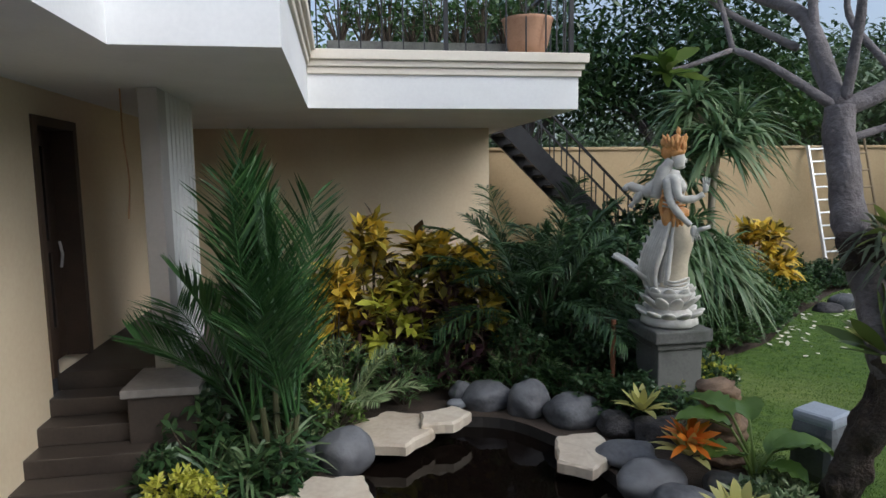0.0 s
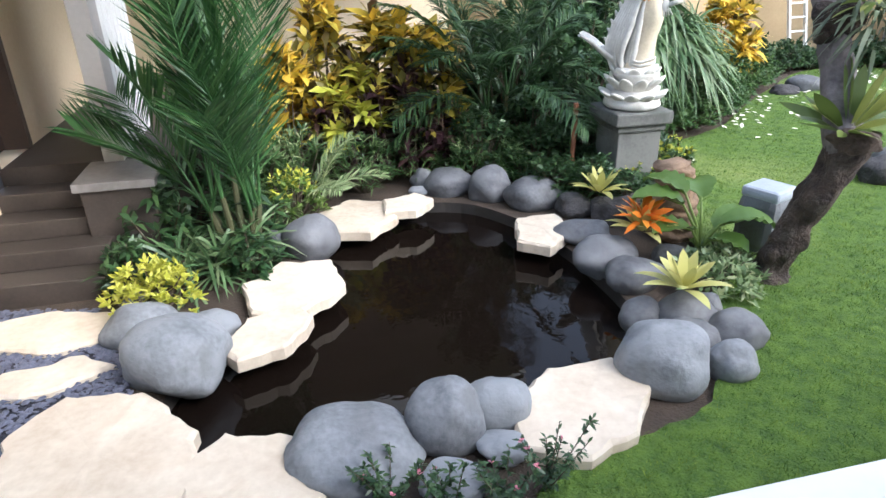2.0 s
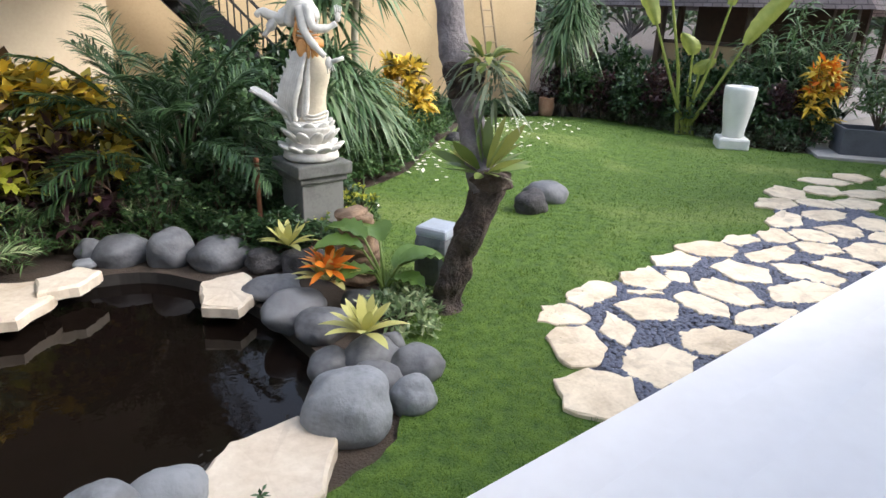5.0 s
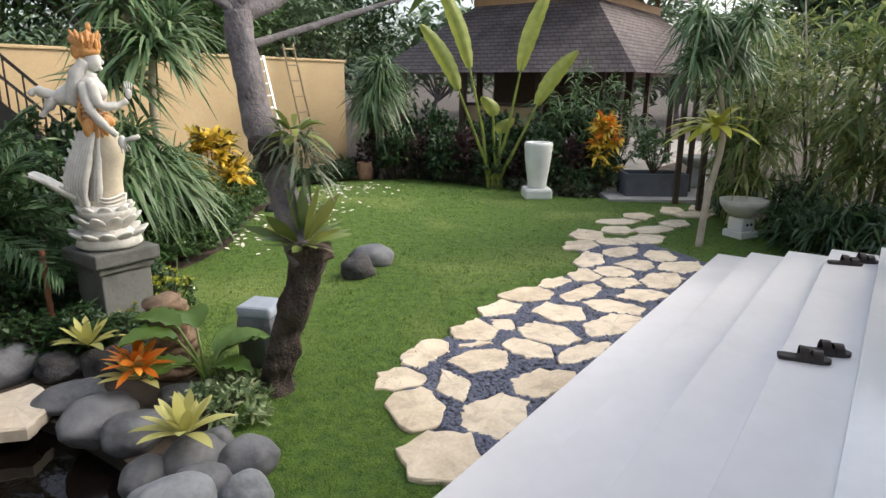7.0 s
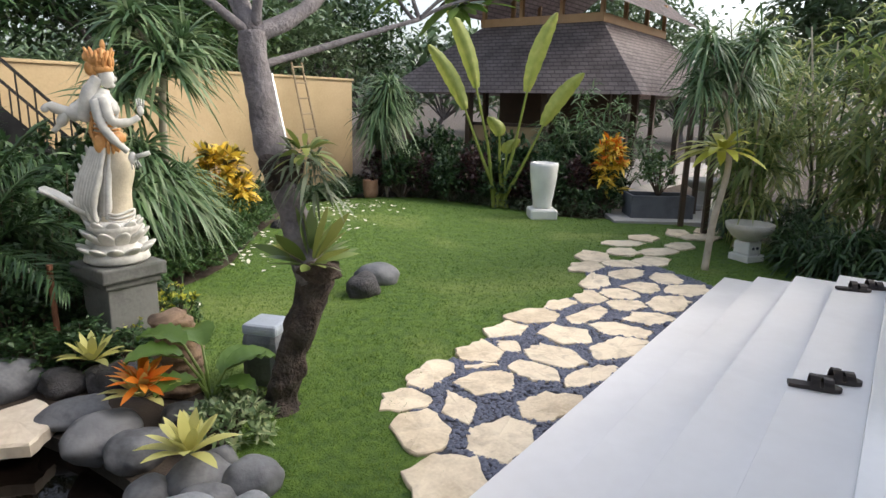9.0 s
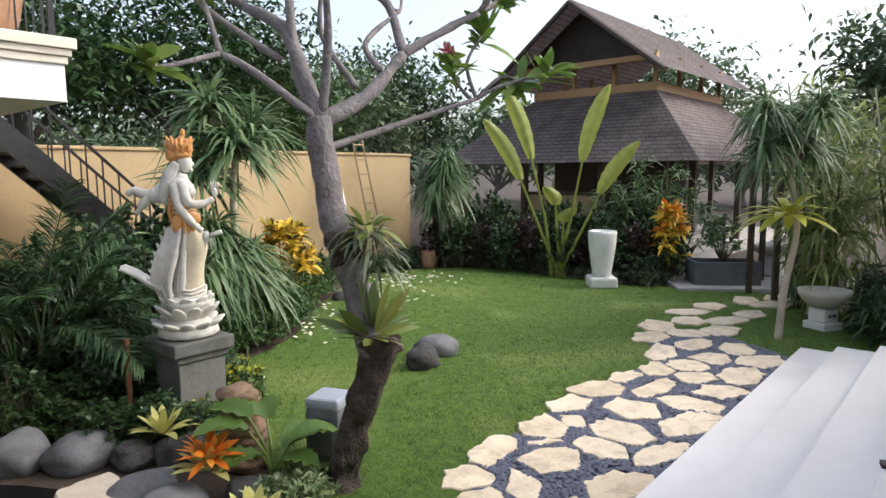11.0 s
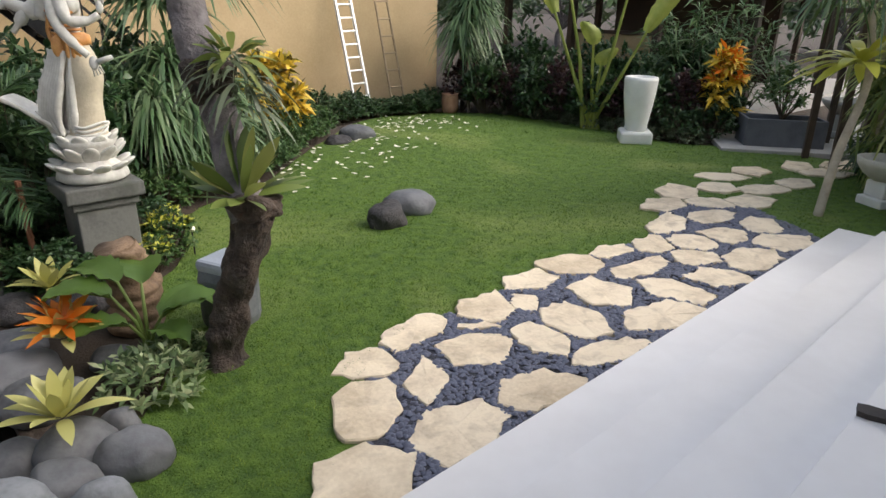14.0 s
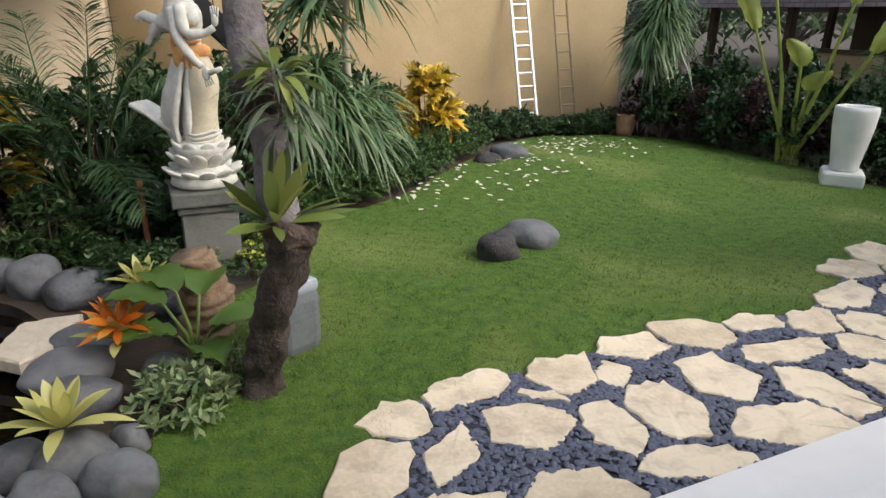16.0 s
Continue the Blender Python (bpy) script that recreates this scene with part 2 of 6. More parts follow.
L_PURPLE = leafy("purple_leaf", (0.02, 0.008, 0.012), (0.05, 0.02, 0.025), (0.09, 0.05, 0.03))
L_LIME = leafy("lime_leaf", (0.25, 0.3, 0.03), (0.5, 0.5, 0.06), (0.65, 0.62, 0.15))
L_VARIEG = leafy("variegated_leaf", (0.05, 0.1, 0.03), (0.22, 0.3, 0.13), (0.5, 0.52, 0.3))
L_STRAP = leafy("strap_leaf", (0.04, 0.09, 0.035), (0.11, 0.19, 0.075), (0.28, 0.34, 0.18))
L_FERN = leafy("grey_fern_leaf", (0.06, 0.085, 0.045), (0.13, 0.16, 0.09), (0.22, 0.25, 0.16))
# haze of distance is put into these paler, greyer leaf tones
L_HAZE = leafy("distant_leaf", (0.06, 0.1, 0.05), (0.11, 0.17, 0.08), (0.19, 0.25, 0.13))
L_NEST = leafy("nest_fern_leaf", (0.06, 0.1, 0.02), (0.17, 0.22, 0.05), (0.36, 0.36, 0.1))
L_THICK = leafy("thicket_leaf", (0.04, 0.085, 0.028), (0.2, 0.27, 0.08), (0.52, 0.52, 0.22), through_light=0.45)
L_BROM = leafy("bromeliad_leaf", (0.3, 0.32, 0.07), (0.52, 0.5, 0.16), (0.7, 0.65, 0.32))
L_BROM_O = leafy("orange_bract", (0.6, 0.12, 0.01), (0.75, 0.22, 0.02), (0.8, 0.35, 0.05))
L_GRASS = leafy("grass_blade", (0.03, 0.075, 0.008), (0.085, 0.17, 0.016), (0.22, 0.29, 0.04), rough=0.8, patch=5.5, patches=1.5)
L_BANANA = leafy("paddle_leaf", (0.16, 0.24, 0.04), (0.34, 0.38, 0.08), (0.58, 0.54, 0.16), through_light=0.35, patch=5, patches=1.0)

# ---------- building helpers ----------
HX, HY, HT = 0.85, 1.86, 9.5
HOUSE = pose(HX, HY, 0, 0, 0, HT)


def mesh_of(name, bm, material, smooth=False):
    me = bpy.data.meshes.new(name)
    bm.to_mesh(me)
    bm.free()
    for mt in (material if isinstance(material, (list, tuple)) else [material]):
        me.materials.append(mt)
    if smooth:
        me.polygons.foreach_set("use_smooth", [True] * len(me.polygons))
    return me


def part(name, bm, material, parent, label="", smooth=False, at=None):
    ob = new(name, bm if isinstance(bm, bpy.types.Mesh) else mesh_of(name, bm, material, smooth))
    ob.parent = parent
    if at is not None:
        ob.matrix_basis = at
    return tagged(ob, label)


def thing(name, m, label, category, group="", kind=""):
    ob = new(name)
    ob.empty_display_size = 0.1
    ob.matrix_world = m
    return tagged(ob, label, category, group, kind)


def solid(name, bm, material, m, label, category, group="", kind="", smooth=False):
    ob = new(name, bm if isinstance(bm, bpy.types.Mesh) else mesh_of(name, bm, material, smooth))
    ob.matrix_world = m
    return tagged(ob, label, category, group, kind)


def box(bm, x0, x1, y0, y1, z0, z1, bevel=0.0, m=None):
    g = bmesh.ops.create_cube(bm, size=1.0)
    vs = g["verts"]
    bmesh.ops.scale(bm, vec=(x1 - x0, y1 - y0, z1 - z0), verts=vs)
    bmesh.ops.translate(bm, vec=((x0 + x1) / 2, (y0 + y1) / 2, (z0 + z1) / 2), verts=vs)
    if bevel:
        es = list({e for v in vs for e in v.link_edges})
        r = bmesh.ops.bevel(bm, geom=es, offset=bevel, segments=2, affect="EDGES", profile=0.5)
        vs = list({v for f in r["faces"] for v in f.verts} | {v for v in vs if v.is_valid})
    if m is not None:
        bmesh.ops.transform(bm, matrix=m, verts=vs)
    return bm


def boxed(*a, **k):
    return box(bmesh.new(), *a, **k)


def tube(bm, pts, radii, sides=8, cap=True):
    """A tapered tube through the points."""
    pts = [Vector(p) for p in pts]
    rings = []
    ref = Vector((0.31, 0.95, 0.05)).normalized()
    for i, p in enumerate(pts):
        d = (pts[min(i + 1, len(pts) - 1)] - pts[max(i - 1, 0)]).normalized()
        s = d.cross(ref)
        if s.length < 1e-3:
            s = d.cross(Vector((1, 0, 0)))
        s.normalize()
        w = d.cross(s)
        r = radii[i] if hasattr(radii, "__len__") else radii
        rings.append([bm.verts.new(p + (s * math.cos(2 * math.pi * k / sides) + w * math.sin(2 * math.pi * k / sides)) * r) for k in range(sides)])
    for a, b in zip(rings, rings[1:]):
        for k in range(sides):
            bm.faces.new((a[k], a[(k + 1) % sides], b[(k + 1) % sides], b[k]))
    if cap:
        bm.faces.new(rings[0][::-1])
        bm.faces.new(rings[-1])
    return bm


def lathe(bm, profile, sides=32, m=None):
    rings = []
    for r, z in profile:
        rings.append([bm.verts.new((r * math.cos(2 * math.pi * k / sides), r * math.sin(2 * math.pi * k / sides), z)) for k in range(sides)])
    for a, b in zip(rings, rings[1:]):
        for k in range(sides):
            bm.faces.new((a[k], a[(k + 1) % sides], b[(k + 1) % sides], b[k]))
    bm.faces.new(rings[0][::-1])
    bm.faces.new(rings[-1])
    if m is not None:
        bmesh.ops.transform(bm, matrix=m, verts=[v for r in rings for v in r])
    return bm


def smooth_curve(pts, n=6):
    """More points on a soft line through the given ones."""
    pts = [Vector(p) for p in pts]
    out = []
    for i in range(len(pts) - 1):
        p0, p1, p2, p3 = pts[max(i - 1, 0)], pts[i], pts[i + 1], pts[min(i + 2, len(pts) - 1)]
        for k in range(n):
            t = k / n
            out.append(0.5 * ((2 * p1) + (p2 - p0) * t + (2 * p0 - 5 * p1 + 4 * p2 - p3) * t * t + (3 * p1 - p0 - 3 * p2 + p3) * t ** 3))
    out.append(pts[-1])
    return out


def unit(a):
    return a / np.maximum(np.linalg.norm(a, axis=-1, keepdims=True), 1e-9)


def blades(base, direction, length, width, droop=0.3, segs=3, shape="lance", fold=0.0, gen=rng, flat=None):
    """Many thin leaves at once: vertices and faces. direction: the way each one sets out; droop: how far its tip sinks."""
    base, direction = np.asarray(base, float), unit(np.asarray(direction, float))
    n = len(base)
    length, width, droop = (np.broadcast_to(np.asarray(a, float), (n,)) for a in (length, width, droop))
    up = np.broadcast_to(np.array([0, 0, 1.0]), (n, 3)) + gen.normal(0, 0.35, (n, 3)) if flat is None else np.broadcast_to(flat, (n, 3))
    side = unit(np.cross(direction, up))
    s = np.linspace(0, 1, segs + 1)
    if shape == "lance":
        w = np.sin(np.pi * np.clip(s * 0.92 + 0.06, 0, 1)) ** 0.8
        w[-1] = 0.03
    elif shape == "oval":
        w = np.sin(np.pi * (s * 0.96 + 0.02)) ** 0.6
    else:
        w = np.clip(1.05 - s, 0.04, 1) ** 0.6
    pts = base[:, None] + direction[:, None] * (length[:, None] * s)[..., None]
    pts[..., 2] -= (droop * length)[:, None] * s ** 2
    off = side[:, None] * (0.5 * width[:, None] * w)[..., None]
    verts = np.stack([pts - off, pts + off], axis=2).reshape(-1, 3)
    k = np.arange(segs) * 2
    one = np.stack([k, k + 1, k + 3, k + 2], axis=1)
    faces = (one[None] + (np.arange(n) * (segs + 1) * 2)[:, None, None]).reshape(-1, 4)
    return verts, faces


def leaf_mesh(name, chunks, material, smooth=True):
    """One mesh of many leaves from (verts, faces) chunks."""
    vs, fs, o = [], [], 0
    for v, f in chunks:
        vs.append(v)
        fs.append(f + o)
        o += len(v)
    v, f = np.concatenate(vs), np.concatenate(fs)
    me = bpy.data.meshes.new(name)
    me.vertices.add(len(v))
    me.vertices.foreach_set("co", v.astype(np.float32).ravel())
    me.loops.add(f.size)
    me.loops.foreach_set("vertex_index", f.astype(np.int32).ravel())
    me.polygons.add(len(f))
    me.polygons.foreach_set("loop_start", np.arange(0, f.size, 4, dtype=np.int32))
    me.update(calc_edges=True)
    me.materials.append(material)
    return me


def sphere_dirs(n, low=-0.3, gen=rng):
    z = gen.uniform(low, 1, n)
    a = gen.uniform(0, 2 * np.pi, n)
    r = np.sqrt(1 - z * z)
    return np.stack([r * np.cos(a), r * np.sin(a), z], axis=1)


def inside(poly, x, y):
    """Whether points lie in a polygon."""
    x, y = np.asarray(x, float), np.asarray(y, float)
    hit = np.zeros(x.shape, bool)
    px, py = np.array(poly, float).T
    for i in range(len(px)):
        j = i - 1
        c = (py[i] > y) != (py[j] > y)
        d = (px[j] - px[i]) * (y - py[i]) / (py[j] - py[i] + 1e-12) + px[i]
        hit ^= c & (x < d)
    return hit

# ---------- ground, lawn, pond ----------
POND = [(-1.37, 2.87), (-1.08, 2.51), (-0.58, 2.61), (0.22, 2.84), (0.82, 2.97), (1.46, 3.27), (1.67, 3.74), (1.56, 4.5), (1.36, 5.12), (1.13, 5.56),
        (0.66, 6), (-0.07, 5.96), (-0.63, 5.29), (-0.71, 4.64), (-0.94, 3.89), (-1.26, 3.42)]
POND = [tuple(p[:2]) for p in smooth_curve([(x, y, 0) for x, y in POND + POND[:1]], 4)[:-1]]
LAWN = [(0.37, 1.48), (0.7, 2.25), (1.25, 2.51), (1.69, 2.68), (1.95, 3.06), (2.08, 3.43), (2.3, 3.85), (2.5, 4.35), (2.56, 5), (2.62, 5.65), (3, 6.17), (3.2, 6.97), (3.49, 7.75), (4.41, 8.33),
        (5.58, 9.65), (6.54, 10.58), (7.72, 11.85), (8.8, 12.55), (9.99, 12.28), (11.47, 11.11), (11.83, 9.39), (11.84, 7.89), (12.6, 6.82), (13.21, 5.4), (12.46, 3.68), (11.66, 2.26), (8.77, 1.66), (4.02, 0.91)]
LAWN = [tuple(p[:2]) for p in smooth_curve([(x, y, 0) for x, y in LAWN + LAWN[:1]], 5)[:-1]]


def height(x, y):
    """The lawn swells gently towards the far wall."""
    return 0.2 * np.exp(-((x - 7.76) ** 2 / 7.3 + (y - 10.39) ** 2 / 4)) + 0.012 * np.sin(x * 1.3) * np.sin(y * 1.1 + 1)


def sheet(name, outline, z, material, step, label, category, hole=None, rough_edge=0.0, lift=True, parent=None):
    """A sheet of ground inside an outline, following the lie of the land."""
    from mathutils import geometry
    gen = np.random.default_rng(len(outline))
    ring = [Vector((x + gen.normal(0, rough_edge), y + gen.normal(0, rough_edge))) for x, y in outline]
    pts, edges = list(ring), [(i, (i + 1) % len(ring)) for i in range(len(ring))]
    if hole:
        k = len(pts)
        pts += [Vector(p) for p in hole]
        edges += [(k + i, k + (i + 1) % len(hole)) for i in range(len(hole))]
    if step:
        xs, ys = [p[0] for p in outline], [p[1] for p in outline]
        gx, gy = np.meshgrid(np.arange(max(min(xs), -16) + step / 2, min(max(xs), 32), step), np.arange(max(min(ys), -16) + step / 2, min(max(ys), 32), step))
        gx, gy = gx.ravel(), gy.ravel()
        keep = inside(outline, gx, gy)
        pts += [Vector((x, y)) for x, y in zip(gx[keep], gy[keep])]
    v, _, f, _, _, _ = geometry.delaunay_2d_cdt(pts, edges, [], 1, 1e-4)
    faces = []
    for t in f:
        cx, cy = sum(v[i].x for i in t) / len(t), sum(v[i].y for i in t) / len(t)
        if hole and inside(hole, cx, cy):
            continue
        faces.append(tuple(t))
    me = bpy.data.meshes.new(name)
    me.from_pydata([(p.x, p.y, z + (float(height(p.x, p.y)) if lift and abs(p.x) < 40 and abs(p.y) < 40 else 0)) for p in v], [], faces)
    me.materials.append(material)
    me.polygons.foreach_set("use_smooth", [True] * len(me.polygons))
    ob = new(name, me)
    return tagged(ob, label, category, "", "structure")


sheet("ground", [(-300, -300), (300, -300), (300, 300), (-300, 300)], -0.03, M_SOIL, 0.5, "dark garden soil under the planting beds", "ground", hole=POND)
sheet("lawn", LAWN, 0.0, M_TURF, 0.35, "short mown green lawn with a soft swell", "lawn", rough_edge=0.015)
bm = bmesh.new()
top = [bm.verts.new((x, y, -0.02)) for x, y in POND]
low = [bm.verts.new((x, y, -0.6)) for x, y in POND]
for i in range(len(POND)):
    j = (i + 1) % len(POND)
    bm.faces.new((top[i], top[j], low[j], low[i]))
bm.faces.new(low)
pond = thing("pond", pose(0, 0, 0), "dark koi pond with still black water edged by stones", "pond", kind="structure")
part("pond_shell", bm, M_POND, pond)
m_water, _n, _l, _b = nodes_of("pond_water")
_b.inputs["Base Color"].default_value = (0.006, 0.004, 0.003, 1)
_b.inputs["Roughness"].default_value = 0.03
_b.inputs["IOR"].default_value = 1.33
_b.inputs["Specular IOR Level"].default_value = 0.4
_t = _n.new("ShaderNodeTexNoise")
_t.inputs["Scale"].default_value, _t.inputs["Detail"].default_value = 5, 3
_g = _n.new("ShaderNodeNewGeometry")
_l.new(_g.outputs["Position"], _t.inputs["Vector"])
_p = _n.new("ShaderNodeBump")
_p.inputs["Strength"].default_value, _p.inputs["Distance"].default_value = 0.12, 0.02
_l.new(_t.outputs["Fac"], _p.inputs["Height"])
_l.new(_p.outputs[0], _b.inputs["Normal"])
bm = bmesh.new()
cx, cy = sum(p[0] for p in POND) / len(POND), sum(p[1] for p in POND) / len(POND)
bm.faces.new([bm.verts.new((cx + (x - cx) * 1.01, cy + (y - cy) * 1.01, -0.13)) for x, y in POND])
part("water", bm, m_water, pond, "black still water with faint ripples")

# ---------- white steps of the house (house axes: u along the steps, v towards the garden) ----------
steps = thing("terrace_steps", HOUSE, "white marble terrace steps wrapping the corner", "steps", kind="structure")
for k in range(5):
    u1, v1, z1 = 8.31 - 0.28 * k, -0.445 * k, 0.15 * (k + 1)
    part("tread" if k < 4 else "landing", boxed(-6, u1, -6.0, v1, z1 - 0.15 + (0.0 if k else -0.1), z1, bevel=0.003), M_WHITE if k < 4 else M_GLOSS, steps, "" if k < 4 else "polished white landing")
# dark threshold, door post and glass front of the house behind the walker
front = thing("house_front", HOUSE, "dark glazed house front with black frames", "facade", kind="structure")
part("threshold", boxed(-6, 6.98, -6, -2.28, 0.75, 0.765, bevel=0.004), M_PLANTER, front)
part("post", boxed(6.55, 6.9, -2.85, -2.4, 0.765, 4.0, bevel=0.01), M_DARKWOOD, front)
part("wall", boxed(-6, 6.9, -6.1, -5.9, 0.765, 4.0), M_HOUSE, front)
part("ceiling_slab", boxed(-6, 7.2, -6, -2.3, 3.6, 4.0), M_PAINT, front)

# ---------- the house on the far side of the pond ----------
house = thing("house", HOUSE, "cream house with white overhanging slab and slatted column", "house", kind="structure")
SOFFIT = 3.15
part("left_wall", boxed(-3.72, -3.42, 1.6, 3.78, 0.0, SOFFIT), M_HOUSE, house)
part("left_wall", boxed(-3.72, -3.42, 4.64, 8.5, 0.0, SOFFIT), M_HOUSE, house)
part("left_wall", boxed(-3.72, -3.42, 3.78, 4.64, 2.92, SOFFIT), M_HOUSE, house)
part("back_wall", boxed(-3.72, 1.45, 8.5, 8.75, 0.0, SOFFIT), M_HOUSE, house)
part("side_wall", boxed(1.2, 1.45, 8.75, 10.28, 0.0, SOFFIT), M_HOUSE, house)
part("porch_floor", boxed(-3.42, -1.75, 3.95, 8.5, -0.05, 0.75), M_STEPS, house)
part("porch_slab", boxed(-8, -1.32, 2.15, 8.9, SOFFIT, 4.05), M_PAINT, house, "white fascia and soffit")
part("porch_slab", boxed(-8, -2.28, -2.5, 2.15, SOFFIT, 4.05), M_PAINT, house)
part("terrace_slab", boxed(-1.32, 1.82, 5.5, 10.1, SOFFIT, 3.52), M_PAINT, house)
for k, (z0, z1, d) in enumerate(((3.52, 3.6, 0.03), (3.6, 3.67, 0.06), (3.67, 3.78, 0.1))):
    part("cornice", boxed(-1.32, 1.82 + d, 5.5 - d, 10.1, z0, z1, bevel=0.01), M_MOULD, house)
    part("cornice", boxed(-1.4, -1.32 + d, 2.15 - 0.003 * k, 5.38, z0 + 0.08, z1 + 0.08, bevel=0.01), M_MOULD, house)
door = thing("door_1", HOUSE, "dark wooden door standing ajar with narrow glass", "door", kind="structure")
part("door_frame", boxed(-3.7, -3.4, 3.78, 3.86, 0.75, 2.92), M_DARKWOOD, door)
part("door_frame", boxed(-3.7, -3.4, 4.56, 4.64, 0.75, 2.92), M_DARKWOOD, door)
part("door_frame", boxed(-3.7, -3.4, 3.86, 4.56, 2.84, 2.92), M_DARKWOOD, door)
for a, c in ((3.86, 4.0), (4.42, 4.56)):
    stile = part("stile", boxed(-3.64, -3.6, a, c, 0.76, 2.84, bevel=0.004), M_DARKWOOD, door)
for a, c in ((0.76, 1.05), (1.75, 1.85), (2.7, 2.84)):
    part("door_rail", boxed(-3.64, -3.6, 4.0, 4.42, a, c, bevel=0.004), M_DARKWOOD, door)
for a, c in ((1.05, 1.75), (1.85, 2.7)):
    part("pane", boxed(-3.625, -3.615, 4.0, 4.42, a, c), M_GLASS, door, "dark reflecting glass pane")
part("handle", tube(bmesh.new(), [(-3.55, 4.46, 1.6), (-3.53, 4.46, 1.72), (-3.55, 4.46, 1.84)], 0.012, 8), M_ALU, stile, "metal pull handle")
rope = solid("hanging_cord", tube(bmesh.new(), smooth_curve([(-2.8, 4.0, 3.15), (-2.8, 4.0, 2.75), (-2.78, 4.02, 2.4), (-2.8, 4.0, 2.05)], 4), 0.008, 6), M_WOOD, HOUSE, "thin brown cord hanging from the porch slab", "cord")
for k in range(5):
    z1 = 0.15 * (k + 1)
    part("porch_step", boxed(-3.45, -2.55, 2.95 + 0.25 * k, 3.95, z1 - 0.15 - (0.05 if not k else 0), z1, bevel=0.01), M_STEPS, house, "brown stone step")
block = part("column_block", boxed(-2.72, -2.2, 3.38, 3.95, -0.05, 0.68, bevel=0.01), M_STEPS, house)
part("column_cap", boxed(-2.76, -2.16, 3.34, 4.0, 0.68, 0.75, bevel=0.01), M_MARBLE, block, "grey marble cap")
part("column", boxed(-2.64, -2.48, 3.9, 4.15, 0.75, SOFFIT, bevel=0.008), M_GREYPAINT, house)
part("screen_back", boxed(-2.56, -2.51, 4.15, 5.2, 0.75, SOFFIT), M_IRON, house)
for k in range(7):
    part("screen_slat", boxed(-2.54, -2.48, 4.155 + 0.15 * k, 4.265 + 0.15 * k, 0.75, SOFFIT, bevel=0.006), M_PAINT, house, "white upright slat")

# roof terrace: railing, stair
rail = thing("roof_railing", HOUSE, "black iron railing on the roof terrace edge", "railing")
for a in np.arange(-1.2, 1.8, 0.24):
    part("baluster", boxed(a - 0.008, a + 0.008, 5.56, 5.576, 3.78, 4.7), M_IRON, rail)
for a in (-1.28, 0.25, 1.75):
    part("rail_post", boxed(a - 0.025, a + 0.025, 5.545, 5.595, 3.78, 4.8), M_IRON, rail)
part("top_rail", boxed(-1.3, 1.78, 5.54, 5.6, 4.7, 4.74), M_IRON, rail)
for a in np.arange(5.8, 10.0, 0.24):
    part("baluster", boxed(1.732, 1.748, a - 0.008, a + 0.008, 3.78, 4.7), M_IRON, rail)
part("top_rail", boxed(1.71, 1.77, 5.6, 10.0, 4.7, 4.74), M_IRON, rail)
stair = thing("outdoor_stair", HOUSE, "black steel stair down from the roof terrace", "stair")
SU, SZ, EU, EZ, SV = 1.87, 3.2, 5.1, 0.0, 8.8
ang = math.atan2(SZ - EZ, EU - SU)
for v in (SV, SV + 0.9):
    bm = bmesh.new()
    ln = math.hypot(EU - SU, SZ - EZ)
    box(bm, 0, ln, -0.03, 0.03, -0.16, 0.16, m=pose(SU, v, SZ, 0, math.degrees(ang), 0))
    part("stringer", bm, M_IRON, stair)
    bm = bmesh.new()
    box(bm, 0, ln, -0.02, 0.02, -0.02, 0.02, m=pose(SU, v, SZ + 0.95, 0, math.degrees(ang), 0))
    part("handrail", bm, M_IRON, stair)
    for k in range(14):
        f = (k + 0.5) / 14
        u, z = SU + (EU - SU) * f, SZ + (EZ - SZ) * f
        part("baluster", boxed(u - 0.01, u + 0.01, v - 0.01, v + 0.01, z, z + 0.95), M_IRON, stair)
for k in range(17):
    f = (k + 0.5) / 17
    u, z = SU + (EU - SU) * f, SZ + (EZ - SZ) * f
    part("stair_tread", boxed(u - 0.14, u + 0.14, SV + 0.03, SV + 0.87, z - 0.02, z + 0.02), M_IRON, stair)

# garden wall
wall = thing("wall_garden", HOUSE, "tall cream rendered garden wall", "wall", kind="structure")
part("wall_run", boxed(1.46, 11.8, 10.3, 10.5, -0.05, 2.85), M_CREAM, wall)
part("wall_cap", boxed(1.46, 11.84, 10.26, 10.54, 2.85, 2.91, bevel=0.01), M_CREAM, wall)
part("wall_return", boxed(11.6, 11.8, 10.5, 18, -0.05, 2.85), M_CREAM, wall)

